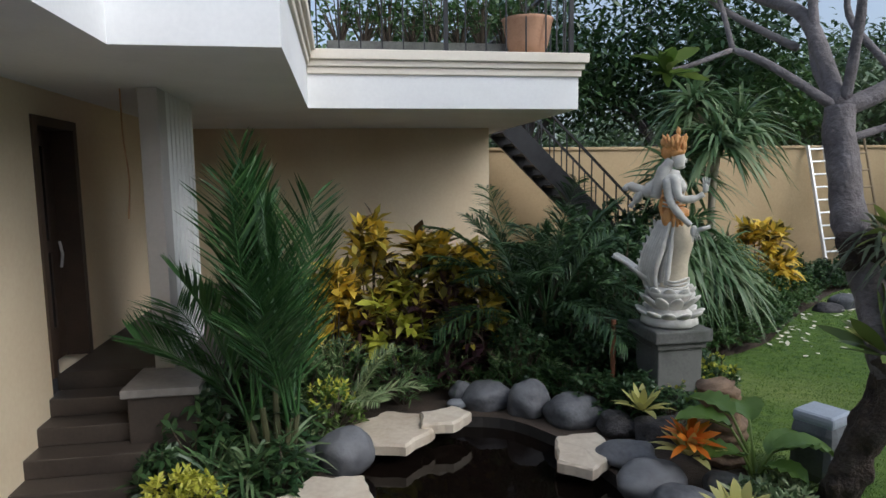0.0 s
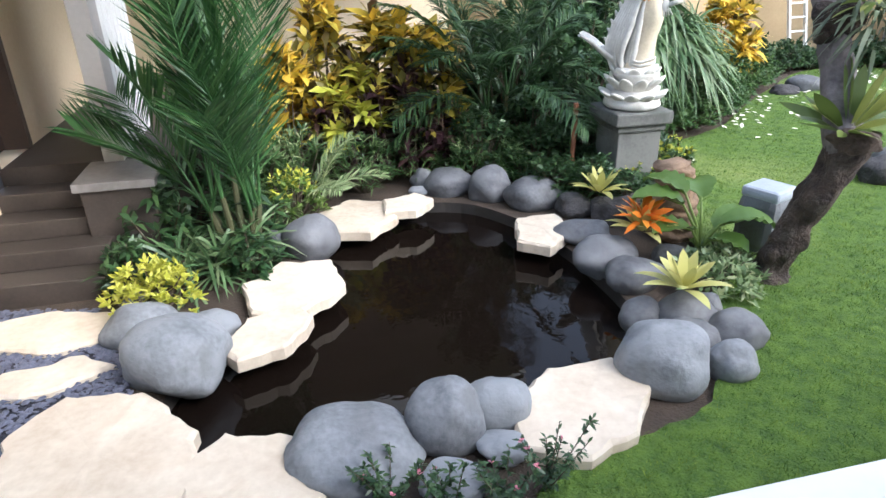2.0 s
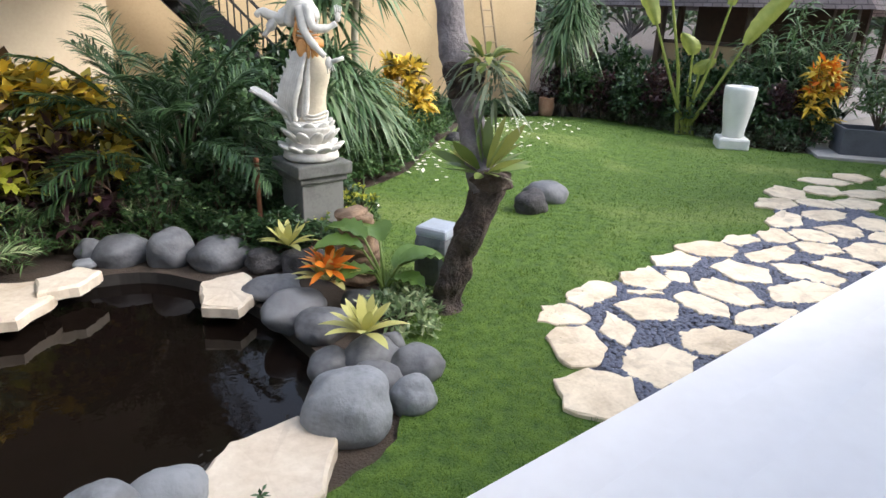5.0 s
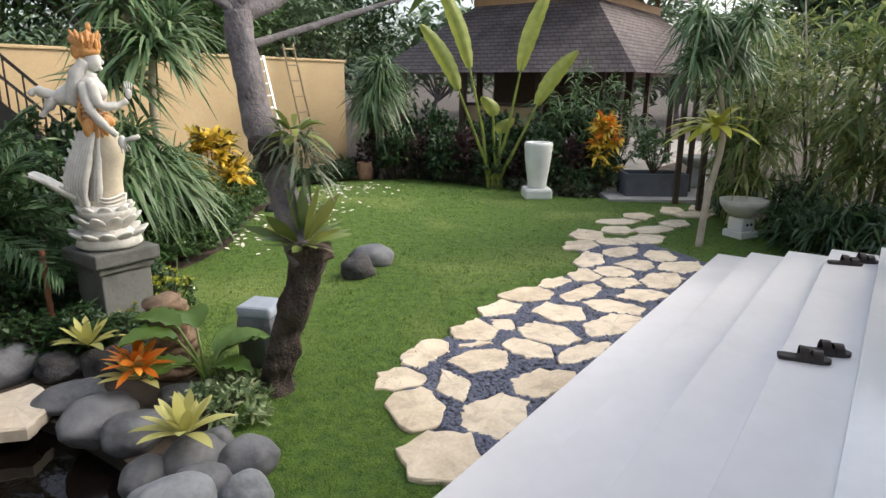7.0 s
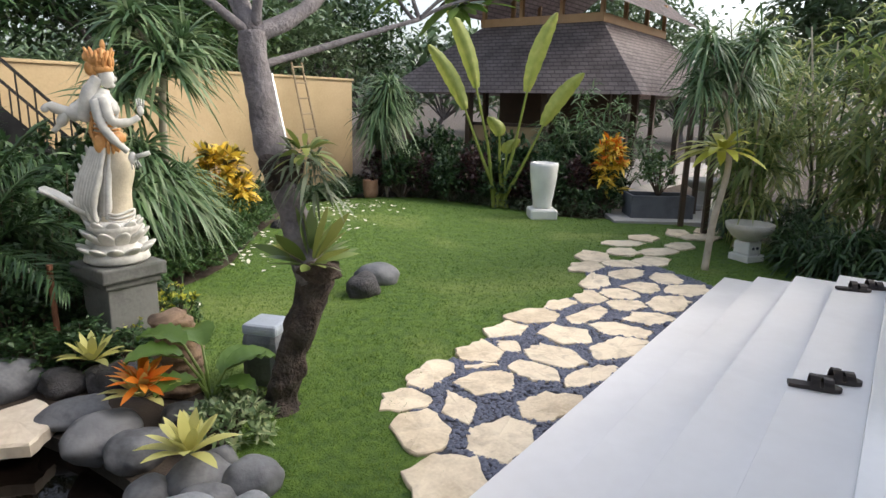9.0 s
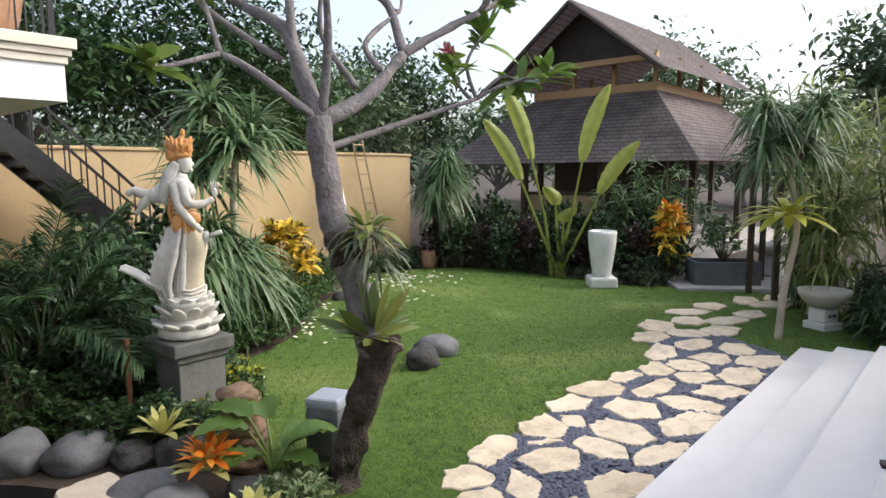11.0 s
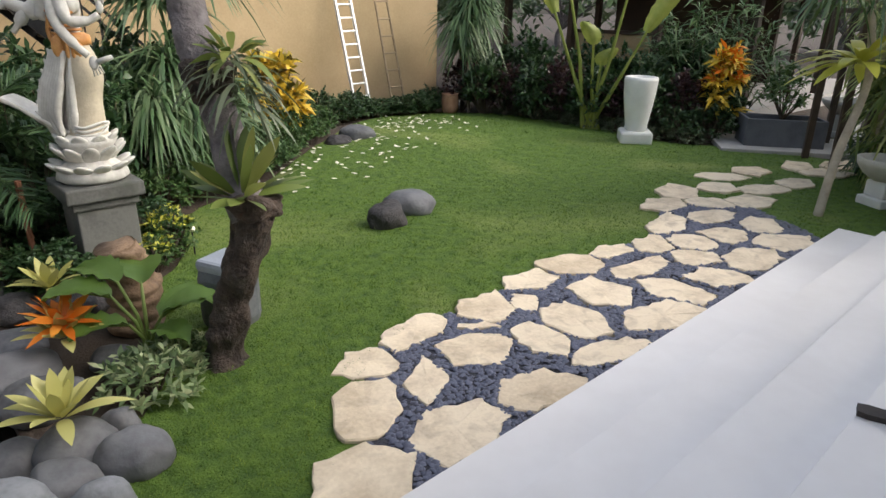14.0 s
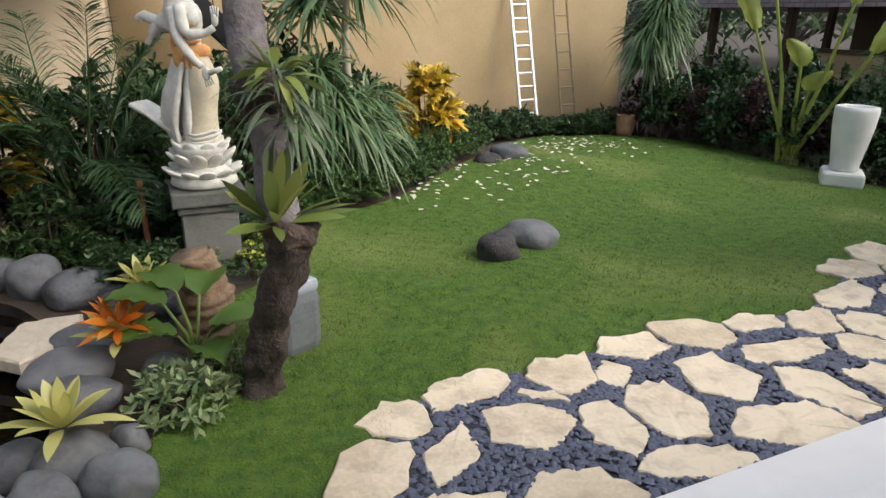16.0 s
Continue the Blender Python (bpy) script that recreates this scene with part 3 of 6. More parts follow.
# ---------- stones ----------
def stone_prism(poly, z0, z1, gen, ragged=0.009, round_=0.015):
    """A flat stone: a ragged outline with a rounded upper edge."""
    out = []
    n = len(poly)
    for i in range(n):
        a, b = Vector(poly[i]), Vector(poly[(i + 1) % n])
        k = max(2, int((b - a).length / 0.07))
        for q in range(k):
            p = a.lerp(b, q / k)
            out.append((p.x + gen.normal(0, ragged), p.y + gen.normal(0, ragged)))
    cx, cy = sum(p[0] for p in out) / len(out), sum(p[1] for p in out) / len(out)
    bm = bmesh.new()
    r0 = [bm.verts.new((x, y, z0)) for x, y in out]
    r1 = [bm.verts.new((x, y, z1 - round_)) for x, y in out]
    r2 = []
    for x, y in out:
        d = max(math.hypot(x - cx, y - cy), 1e-3)
        f = max(0.0, 1 - (round_ * gen.uniform(0.6, 1.6)) / d)
        r2.append(bm.verts.new((cx + (x - cx) * f, cy + (y - cy) * f, z1 + gen.normal(0, 0.003))))
    c = bm.verts.new((cx, cy, z1 + gen.normal(0.003, 0.004)))
    m = len(out)
    for i in range(m):
        j = (i + 1) % m
        bm.faces.new((r0[i], r0[j], r1[j], r1[i]))
        bm.faces.new((r1[i], r1[j], r2[j], r2[i]))
        bm.faces.new((r2[i], r2[j], c))
    return bm


def clip(poly, px, py, nx, ny):
    """The part of a polygon on the near side of a line."""
    out = []
    for i in range(len(poly)):
        a, b = poly[i - 1], poly[i]
        da, db = (a[0] - px) * nx + (a[1] - py) * ny, (b[0] - px) * nx + (b[1] - py) * ny
        if (da <= 0) != (db <= 0):
            t = da / (da - db)
            out.append((a[0] + (b[0] - a[0]) * t, a[1] + (b[1] - a[1]) * t))
        if db <= 0:
            out.append(b)
    return out


CELLS, CENTRES = [], []
flag_gen = np.random.default_rng(3)


def flag(x, y, length, width, turn, sides, phase):
    """The outline of one irregular flagstone."""
    c, s = math.cos(radians(turn)), math.sin(radians(turn))
    poly = []
    for k in range(sides):
        a = radians(phase + 360 / sides * k) + flag_gen.uniform(-0.12, 0.12)
        p, q = 0.6 * length * math.cos(a), 0.6 * width * math.sin(a)
        poly.append((x + p * c - q * s, y + p * s + q * c))
    CELLS.append(poly)
    CENTRES.append((x, y))


flag(3.12, 2.57, 0.56, 0.49, 28, 6, 38)
flag(3.64, 3.56, 0.44, 0.40, 40, 5, 67)
flag(3.42, 3.13, 0.66, 0.37, 55, 6, 21)
flag(4.13, 3.79, 0.68, 0.30, 19, 6, 43)
flag(3.86, 3.18, 0.53, 0.29, 54, 4, 13)
flag(4.59, 3.62, 0.42, 0.10, -20, 4, 47)
flag(4.40, 3.36, 0.55, 0.44, -6, 5, 66)
flag(4.85, 3.84, 0.67, 0.45, 23, 5, 18)
flag(5.18, 3.76, 0.40, 0.25, 57, 4, 35)
flag(3.78, 2.66, 0.62, 0.44, 22, 6, 23)
flag(4.45, 2.72, 0.61, 0.37, -8, 6, 3)
flag(5.29, 3.32, 0.59, 0.44, -87, 6, 23)
flag(4.88, 3.21, 0.56, 0.32, -82, 5, 1)
flag(5.16, 2.83, 0.68, 0.24, -6, 6, 45)
flag(5.54, 4.09, 0.61, 0.35, 4, 5, 51)
flag(6.09, 4.16, 0.70, 0.45, -12, 5, 67)
flag(5.87, 3.57, 0.57, 0.49, 89, 5, 41)
flag(6.60, 3.78, 0.90, 0.30, 4, 5, 52)
flag(6.68, 4.22, 0.54, 0.28, -1, 5, 21)
flag(5.96, 3.01, 0.77, 0.42, -2, 5, 47)
flag(6.45, 3.28, 0.63, 0.46, -70, 5, 34)
flag(7.24, 4.12, 0.62, 0.41, 16, 5, 16)
flag(7.29, 3.68, 0.63, 0.45, -8, 4, 24)
flag(7.05, 3.25, 0.61, 0.39, -29, 5, 29)
flag(7.92, 4.51, 0.91, 0.35, 22, 5, 42)
flag(8.52, 5.04, 0.73, 0.44, 9, 5, 11)
for i, (x, y) in enumerate([(7.59, 3.97), (8.12, 3.92), (9.15, 5.34), (8.55, 4.43), (9.07, 4.77), (7.69, 3.36), (8.45, 3.49), (8.78, 3.92), (9.59, 4.57), (10.45, 5.57), (11.12, 5.54), (10.29, 4.85), (12.09, 5.34), (11.03, 4.79), (12.05, 4.92), (12.8, 5.08), (9.85, 5.2)]):
    flag(x, y, (0.74, 0.62, 0.8)[i % 3], (0.46, 0.42, 0.5, 0.4)[i % 4], (8, -14, 30, 2, -35)[i % 5], 5 + i % 2, 13 * i % 60)


def parted(cells, centres, gap):
    """Each outline cut back where it would run into a neighbour's."""
    done = []
    for i, (poly, (x, y)) in enumerate(zip(cells, centres)):
        for j, (other, (u, v)) in enumerate(zip(cells, centres)):
            d = math.hypot(u - x, v - y)
            if i == j or d > 1.0:
                continue
            nx, ny = (u - x) / d, (v - y) / d
            mine = max((px - x) * nx + (py - y) * ny for px, py in poly)
            theirs = max((u - px) * nx + (v - py) * ny for px, py in other)
            if mine + theirs > d - gap:
                poly = clip(poly, x + nx * (d - gap) * mine / (mine + theirs), y + ny * (d - gap) * mine / (mine + theirs), nx, ny)
        done.append(poly)
    return done


gen = np.random.default_rng(3)
CELLS = parted(CELLS, CENTRES, 0.03)
PATHBED = [(3.05, 1.84), (3.11, 2.51), (3.35, 3.03), (3.65, 3.63), (4.12, 3.85), (4.79, 3.94), (5.4, 4.11), (6.05, 4.2), (6.65, 4.29), (7.21, 4.26), (7.8, 4.54), (8.38, 5.01), (8.92, 4.88),
           (9.35, 4.4), (9.06, 3.6), (8.72, 2.97), (4.99, 1.84)]
stone_path = thing("stone_path", pose(0, 0, 0), "crazy paving path of cream flagstones in dark gravel", "path", kind="structure")
bed = sheet("gravel_bed", PATHBED, 0.008, M_GRAVELBED, 0.4, "", "")
bed.parent = stone_path
for key in ("kind",):
    del bed[key]
for poly in CELLS:
    part("flagstone", stone_prism(poly, -0.03, 0.028 + gen.normal(0, 0.004), gen, 0.013, 0.009), M_FLAG, stone_path)


def pebbles(name, outline, number, cells, z, parent, gen):
    """Loose slate pebbles between the stones."""
    xs, ys = [p[0] for p in outline], [p[1] for p in outline]
    x, y = gen.uniform(min(xs), max(xs), number), gen.uniform(min(ys), max(ys), number)
    ok = inside(outline, x, y)
    for c in cells:
        ok &= ~inside(c, x, y)
    x, y = x[ok], y[ok]
    n = len(x)
    a, r = gen.uniform(0, 6.28, n), gen.uniform(0.016, 0.032, n)
    q = r * gen.uniform(0.45, 0.8, n)
    h = r * gen.uniform(0.35, 0.6, n)
    zz = z + gen.uniform(0, 0.012, n) + h * 0.5
    ca, sa = np.cos(a), np.sin(a)
    ring = [(1, 0), (0.5, 0.87), (-0.5, 0.87), (-1, 0), (-0.5, -0.87), (0.5, -0.87)]
    v = [np.stack([x + ca * r * p - sa * q * s, y + sa * r * p + ca * q * s, zz], 1) for p, s in ring]
    v.append(np.stack([x - sa * q * 0.2, y + ca * q * 0.2, zz + h], 1))
    v = np.stack(v, 1).reshape(-1, 3)
    f = np.array([(k, (k + 1) % 6, 6) for k in range(6)])
    f = (f[None] + (np.arange(n) * 7)[:, None, None]).reshape(-1, 3)
    me = bpy.data.meshes.new(name)
    me.from_pydata(v.tolist(), [], f.tolist())
    me.materials.append(M_PEBBLE)
    me.polygons.foreach_set("use_smooth", [True] * len(me.polygons))
    ob = new(name, me)
    ob.parent = parent
    return tagged(ob, kind="stuff")


pebbles("gravel", PATHBED, 34000, CELLS, 0.01, stone_path, gen)


def rock(x, y, sx, sy, sz, turn=0, material=None, lump=0.14, sink=0.3, label="smooth grey river boulder at the pond edge", group="pond boulders", seed=0, z=0.0, name="boulder"):
    g = bmesh.new()
    bmesh.ops.create_icosphere(g, subdivisions=4, radius=1)
    o = Vector((seed * 3.1 + x * 2, y * 2, seed * 1.7))
    for v in g.verts:
        d = 1 + lump * noise.noise(v.co * 1.1 + o) * 1.6 + lump * 0.35 * noise.noise(v.co * 3.1 + o)
        p = v.co * d
        v.co = Vector((p.x * sx / 2, p.y * sy / 2, p.z * sz * 0.6))
    h = sz * 0.6
    return solid(name, g, material or M_ROCK, pose(x, y, z + h * (1 - 2 * sink), gen.uniform(-6, 6), gen.uniform(-6, 6), turn), label, "boulder", group, smooth=True)


rock(-1.33, 3.31, 0.69, 0.59, 0.41, -20, seed=1)
rock(-1.71, 3.73, 0.46, 0.40, 0.26, 17, seed=2)
rock(-1.23, 3.75, 0.35, 0.30, 0.17, 14, seed=3)
rock(-0.72, 4.99, 0.48, 0.42, 0.34, 11, M_ROCK_DARK, seed=4)
rock(-1.06, 5.01, 0.25, 0.22, 0.22, 8, M_ROCK_DARK, seed=5)
rock(-0.20, 2.47, 0.69, 0.59, 0.26, 5, seed=6)
rock(0.26, 2.60, 0.43, 0.36, 0.37, 2, seed=7)
rock(0.54, 2.74, 0.40, 0.34, 0.26, -1, seed=8)
rock(0.55, 2.45, 0.29, 0.24, 0.11, -4, seed=9)
rock(0.27, 2.23, 0.33, 0.28, 0.13, -7, seed=10)
rock(1.58, 3.00, 0.55, 0.46, 0.43, -10, seed=11)
rock(1.99, 3.00, 0.31, 0.25, 0.23, -13, seed=12)
rock(2.18, 3.32, 0.36, 0.31, 0.25, -16, M_ROCK_DARK, seed=13)
rock(2.15, 3.69, 0.21, 0.18, 0.18, -19, M_ROCK_DARK, seed=14)
rock(1.65, 3.56, 0.32, 0.26, 0.23, 18, M_ROCK_DARK, seed=15)
rock(1.80, 4.15, 0.44, 0.37, 0.25, 15, M_ROCK_DARK, seed=16)
rock(1.66, 4.46, 0.53, 0.45, 0.29, 12, M_ROCK_DARK, seed=17)
rock(1.65, 5.01, 0.50, 0.43, 0.19, 9, M_ROCK_DARK, seed=18)
rock(2.22, 4.50, 0.29, 0.24, 0.15, 6, M_ROCK_DARK, seed=19)
rock(1.38, 5.92, 0.61, 0.51, 0.29, 3, M_ROCK_DARK, seed=20)
rock(0.96, 6.13, 0.45, 0.39, 0.38, 0, M_ROCK_DARK, seed=21)
rock(0.55, 6.36, 0.53, 0.45, 0.28, -3, M_ROCK_DARK, seed=22)
rock(0.30, 6.50, 0.29, 0.24, 0.23, -6, M_ROCK_DARK, seed=23)
rock(0.23, 6.31, 0.21, 0.18, 0.08, -9, seed=24)
rock(1.73, 5.63, 0.37, 0.32, 0.22, -12, M_LAVA, 0.3, label="rough dark lava rock beside the pond", group="lava rocks", seed=25)
rock(2.05, 5.43, 0.43, 0.36, 0.25, -15, M_LAVA, 0.3, label="rough dark lava rock beside the pond", group="lava rocks", seed=26)
rock(-1.92, 4.17, 0.19, 0.17, 0.16, -18, M_ROCK_DARK, seed=27)
rock(1.93, 3.5, 0.4, 0.36, 0.28, 10, M_ROCK_DARK, seed=33)
rock(1.84, 3.24, 0.34, 0.3, 0.24, -12, M_ROCK_DARK, seed=34)
rock(5.17, 6.13, 0.47, 0.4, 0.32, 10, M_LAVA, 0.16, label="dark pitted rock on the lawn", group="lawn rocks", seed=29)
rock(5.63, 6.4, 0.62, 0.4, 0.32, -15, M_ROCK_DARK, label="smooth grey rock lying on the lawn", group="lawn rocks", seed=30)
rock(6.76, 10.14, 0.68, 0.45, 0.36, -10, M_ROCK_DARK, label="smooth grey rock lying on the lawn", group="lawn rocks", seed=31, z=0.1)
rock(6.33, 10.01, 0.45, 0.36, 0.22, 0, M_LAVA, 0.2, label="dark pitted rock on the lawn", group="lawn rocks", seed=32, z=0.08)


def slab(x, y, length, width, turn, sides, phase, z1=0.07, thick=0.1, seed=0, label="flat pale limestone slab at the pond edge"):
    g = np.random.default_rng(100 + seed)
    poly = []
    for k in range(sides):
        a = radians(phase + 360 * k / sides) + g.uniform(-0.1, 0.1)
        poly.append((0.56 * length * math.cos(a), 0.56 * width * math.sin(a)))
    solid("stone_slab", stone_prism(poly, -thick, 0, g, 0.008, 0.02), M_SLAB, pose(x, y, z1, 0, 0, turn), label, "slab", "pond slabs")


slab(-0.76, 4.25, 0.83, 0.68, 63, 6, 51, 0.07, 0.1, 1)
slab(-0.84, 3.62, 0.68, 0.41, 59, 6, 21, 0.07, 0.1, 2)
slab(-0.37, 5.58, 0.82, 0.70, 71, 6, 39, 0.07, 0.1, 3)
slab(0.10, 5.75, 0.55, 0.38, -140, 5, 5, 0.12, 0.1, 4)
slab(1.30, 5.09, 0.72, 0.53, 72, 5, 61, 0.07, 0.1, 5)
slab(1.01, 2.71, 0.92, 0.60, -136, 7, 42, 0.07, 0.1, 6)
slab(-1.49, 2.51, 1.15, 0.83, 129, 8, 36, 0.07, 0.1, 7)
slab(-0.67, 2.32, 0.74, 0.58, 152, 7, 20, 0.07, 0.1, 8)
slab(-2.30, 3.79, 0.98, 0.50, -179, 6, 37, 0.05, 0.1, 9, "cream stepping slab in dark gravel")
slab(-2.10, 3.25, 0.71, 0.33, -159, 5, 23, 0.05, 0.1, 10, "cream stepping slab in dark gravel")
slab(-1.24, 1.45, 1.3, 0.7, 12, 7, 10, 0.06, 0.1, 12, "cream stepping slab in dark gravel")
LEFTBED = [(-3.48, 1.86), (-1.94, 1.88), (-1.48, 2.95), (-1.75, 3.55), (-2.13, 4.1), (-3.23, 4.16)]
gb = thing("gravel_strip", pose(0, 0, 0), "dark slate gravel between the stepping slabs", "gravel", kind="structure")
b2 = sheet("gravel_bed", LEFTBED, 0.0, M_GRAVELBED, 0.4, "", "", lift=False)
b2.parent = gb
del b2["kind"]
pebbles("gravel", LEFTBED, 7000, [], 0.0, gb, gen)

# ---------- statue, pots and garden ornaments ----------
def statue():
    """A standing draped figure on a lotus, in one plain mesh."""
    g = bmesh.new()

    def blob(x, y, z, sx, sy, sz, m=None):
        r = bmesh.ops.create_icosphere(g, subdivisions=3, radius=1)
        mm = pose(x, y, z) @ (m or Matrix()) @ Matrix.Diagonal((sx, sy, sz, 1))
        bmesh.ops.transform(g, matrix=mm, verts=r["verts"])
        return r["verts"]

    gold = []
    lathe(g, [(0.3, 0.0), (0.36, 0.04), (0.34, 0.12), (0.24, 0.2), (0.2, 0.3), (0.26, 0.38), (0.3, 0.44), (0.2, 0.5)], 24)
    for ring, (n, r, z, h, t) in enumerate(((11, 0.3, 0.06, 0.28, 60), (10, 0.25, 0.2, 0.3, 48), (9, 0.22, 0.33, 0.26, 42))):
        for k in range(n):
            a = 360 * (k + 0.5 * ring) / n
            blob(0, 0, 0, 0.09, 0.035, h * 0.55, pose(0, 0, z, 0, 0, a) @ pose(0, -r, h * 0.3, t, 0, 0))
    # legs and skirt, hips, torso
    k0 = len(g.faces)
    tube(g, smooth_curve([(0.02, 0, 0.42), (0.04, 0, 0.6), (0.06, 0, 0.9), (0.09, -0.02, 1.15), (0.02, 0, 1.36), (0.0, 0, 1.5), (0.02, 0, 1.7), (0.0, 0, 1.86), (0.03, 0, 1.98)], 3),
         [0.21, 0.2, 0.185, 0.175, 0.165, 0.16, 0.165, 0.175, 0.18, 0.175, 0.165, 0.16, 0.155, 0.14, 0.125, 0.115, 0.115, 0.12, 0.13, 0.14, 0.145, 0.13, 0.1, 0.065, 0.055], 18)
    g.faces.ensure_lookup_table()
    for f in g.faces[k0:]:
        if f.calc_center_median().z < 1.42:
            f.material_index = 2
    for k in range(3):
        tube(g, smooth_curve([(-0.17, -0.03, 0.66 - 0.06 * k), (0.02, -0.2, 0.58 - 0.04 * k), (0.2, -0.1, 0.62 - 0.05 * k), (0.22, 0.06, 0.6)], 4), 0.016, 6)
    for k in range(6):
        tube(g, smooth_curve([(0.04 - 0.03 * k, -0.14 + 0.03 * k, 1.36), (0.0 - 0.032 * k, -0.17 + 0.04 * k, 1.05), (-0.03 - 0.036 * k, -0.15 + 0.04 * k, 0.72 - 0.02 * (k % 3)), (-0.05 - 0.034 * k, -0.13 + 0.04 * k, 0.5 + 0.04 * (k % 2))], 4), [0.025] * 4 + [0.036] * 4 + [0.042] * 4 + [0.012], 8)
    blob(0.0, 0, 1.84, 0.12, 0.19, 0.1)
    blob(0.1, -0.08, 1.76, 0.07, 0.075, 0.08)
    for k in range(7):
        tube(g, smooth_curve([(-0.02 - 0.02 * k, -0.16 + 0.01 * k, 1.34), (-0.1 - 0.03 * k, -0.19 + 0.02 * k, 1.02), (-0.18 - 0.028 * k, -0.17 + 0.02 * k, 0.72), (-0.16 - 0.02 * k, -0.15 + 0.02 * k, 0.48 + 0.05 * (k % 3))], 4), [0.03] * 4 + [0.045] * 5 + [0.03] * 3 + [0.01], 7)
    # head in profile: face, nose, chin, hair
    blob(0.06, 0, 2.1, 0.085, 0.08, 0.115)
    blob(0.145, 0, 2.09, 0.02, 0.018, 0.03)
    blob(0.11, 0, 2.02, 0.035, 0.04, 0.03)
    tube(g, smooth_curve([(-0.02, 0, 2.1), (-0.1, 0, 1.98), (-0.16, 0, 1.8), (-0.2, 0.02, 1.62)], 4), [0.07] * 4 + [0.09] * 5 + [0.08] * 3 + [0.04], 10)
    # raised hand, lowered hand
    tube(g, smooth_curve([(0.02, -0.18, 1.88), (0.08, -0.23, 1.64), (0.24, -0.2, 1.62), (0.36, -0.18, 1.68)], 4), [0.062] * 4 + [0.05] * 5 + [0.036] * 4, 9)
    blob(0.38, -0.18, 1.75, 0.035, 0.03, 0.06)
    for k in range(4):
        tube(g, [(0.355 + 0.018 * k, -0.18, 1.78), (0.345 + 0.026 * k, -0.18, 1.89 - 0.01 * abs(k - 1))], [0.012, 0.008], 5)
    tube(g, smooth_curve([(-0.06, -0.16, 1.86), (-0.02, -0.22, 1.6), (0.1, -0.24, 1.42), (0.22, -0.24, 1.3)], 4), [0.06] * 4 + [0.05] * 5 + [0.036] * 4, 9)
    blob(0.26, -0.24, 1.23, 0.045, 0.03, 0.07)
    for k in range(4):
        tube(g, [(0.24 + 0.022 * k, -0.24, 1.2), (0.25 + 0.03 * k, -0.24, 1.1 + 0.01 * k)], [0.012, 0.008], 5)
    tube(g, [(0.3, -0.25, 1.24), (0.44, -0.27, 1.29)], [0.03, 0.024], 8)
    # fluttering sash at the shoulder, fan at the hip, curling lotus leaf
    tube(g, smooth_curve([(-0.1, 0.05, 1.86), (-0.28, 0.08, 1.72), (-0.42, 0.1, 1.74), (-0.54, 0.1, 1.78), (-0.6, 0.1, 1.72)], 4), [0.1] * 6 + [0.06] * 6 + [0.04] * 4 + [0.015], 8)
    tube(g, smooth_curve([(-0.36, 0.1, 1.74), (-0.44, 0.1, 1.6), (-0.52, 0.1, 1.5)], 4), [0.06] * 5 + [0.03] * 4, 8)
    for k in range(7):
        blob(0, 0, 0, 0.03, 0.022, 0.17 - 0.012 * k, pose(-0.13 - 0.018 * k, 0.0, 1.06 - 0.075 * k, 0, -16 - 7 * k, 0) @ pose(0, 0, 0.14))
        blob(0, 0, 0, 0.026, 0.02, 0.12 - 0.006 * k, pose(-0.14 - 0.012 * k, -0.07, 0.98 - 0.07 * k, 0, -8 - 5 * k, 0) @ pose(0, 0, 0.1))
    prev = None
    for k in range(9):
        f = k / 8
        c = Vector((-0.06 - 0.66 * f, 0.04, 0.44 + 0.5 * f ** 1.3 - 0.05 * max(0.0, f - 0.8) / 0.2))
        w = 0.14 + 0.05 * f
        row = [g.verts.new(c + Vector((0.04 * q * q, w * q, 0.07 * q * q * (1 - f)))) for q in (-1, -0.6, 0, 0.6, 1)] + [g.verts.new(c + Vector((0.04 * q * q - 0.02, w * q * 0.95, 0.07 * q * q * (1 - f) - 0.035))) for q in (1, 0.6, 0, -0.6, -1)]
        if prev:
            for q in range(10):
                g.faces.new((prev[q], prev[(q + 1) % 10], row[(q + 1) % 10], row[q]))
        prev = row
    n0 = len(g.faces)
    for x, z, r, h in ((0.03, 2.2, 0.115, 0.06), (0.0, 2.28, 0.12, 0.08), (-0.08, 2.2, 0.07, 0.09), (-0.09, 2.32, 0.07, 0.07), (0.03, 2.36, 0.06, 0.06)):
        blob(x, 0, z, r, r * 0.9, h)
    for k in range(9):
        a = 2 * math.pi * k / 9
        blob(0.03 + 0.1 * math.cos(a), 0.09 * math.sin(a), 2.27, 0.025, 0.025, 0.075)
    blob(0.05, 0, 2.45, 0.028, 0.028, 0.06)
    for k in range(14):
        a = 2 * math.pi * k / 14
        blob(0, 0, 0, 0.02, 0.02, 0.07, pose(0.01 + 0.12 * math.cos(a), 0.11 * math.sin(a), 2.33 + 0.03 * (k % 2), 25 * math.sin(a), 25 * math.cos(a), 0))
    for k in range(4):
        tube(g, smooth_curve([(-0.13, -0.1, 1.66 - 0.05 * k), (0.02, -0.165, 1.62 - 0.045 * k), (0.15, -0.06, 1.64 - 0.05 * k)], 3), 0.013, 6)
    for k in range(5):
        blob(-0.08 + 0.05 * k, -0.17 + 0.012 * abs(k - 2), 1.34 - 0.02 * (k % 2), 0.022, 0.02, 0.075)
    lathe(g, [(0.13, 1.38), (0.175, 1.4), (0.17, 1.48), (0.12, 1.51)], 16, pose(0.03, 0, 0))
    blob(-0.06, -0.16, 1.38, 0.06, 0.04, 0.11)
    blob(0.1, -0.14, 1.36, 0.06, 0.045, 0.07)
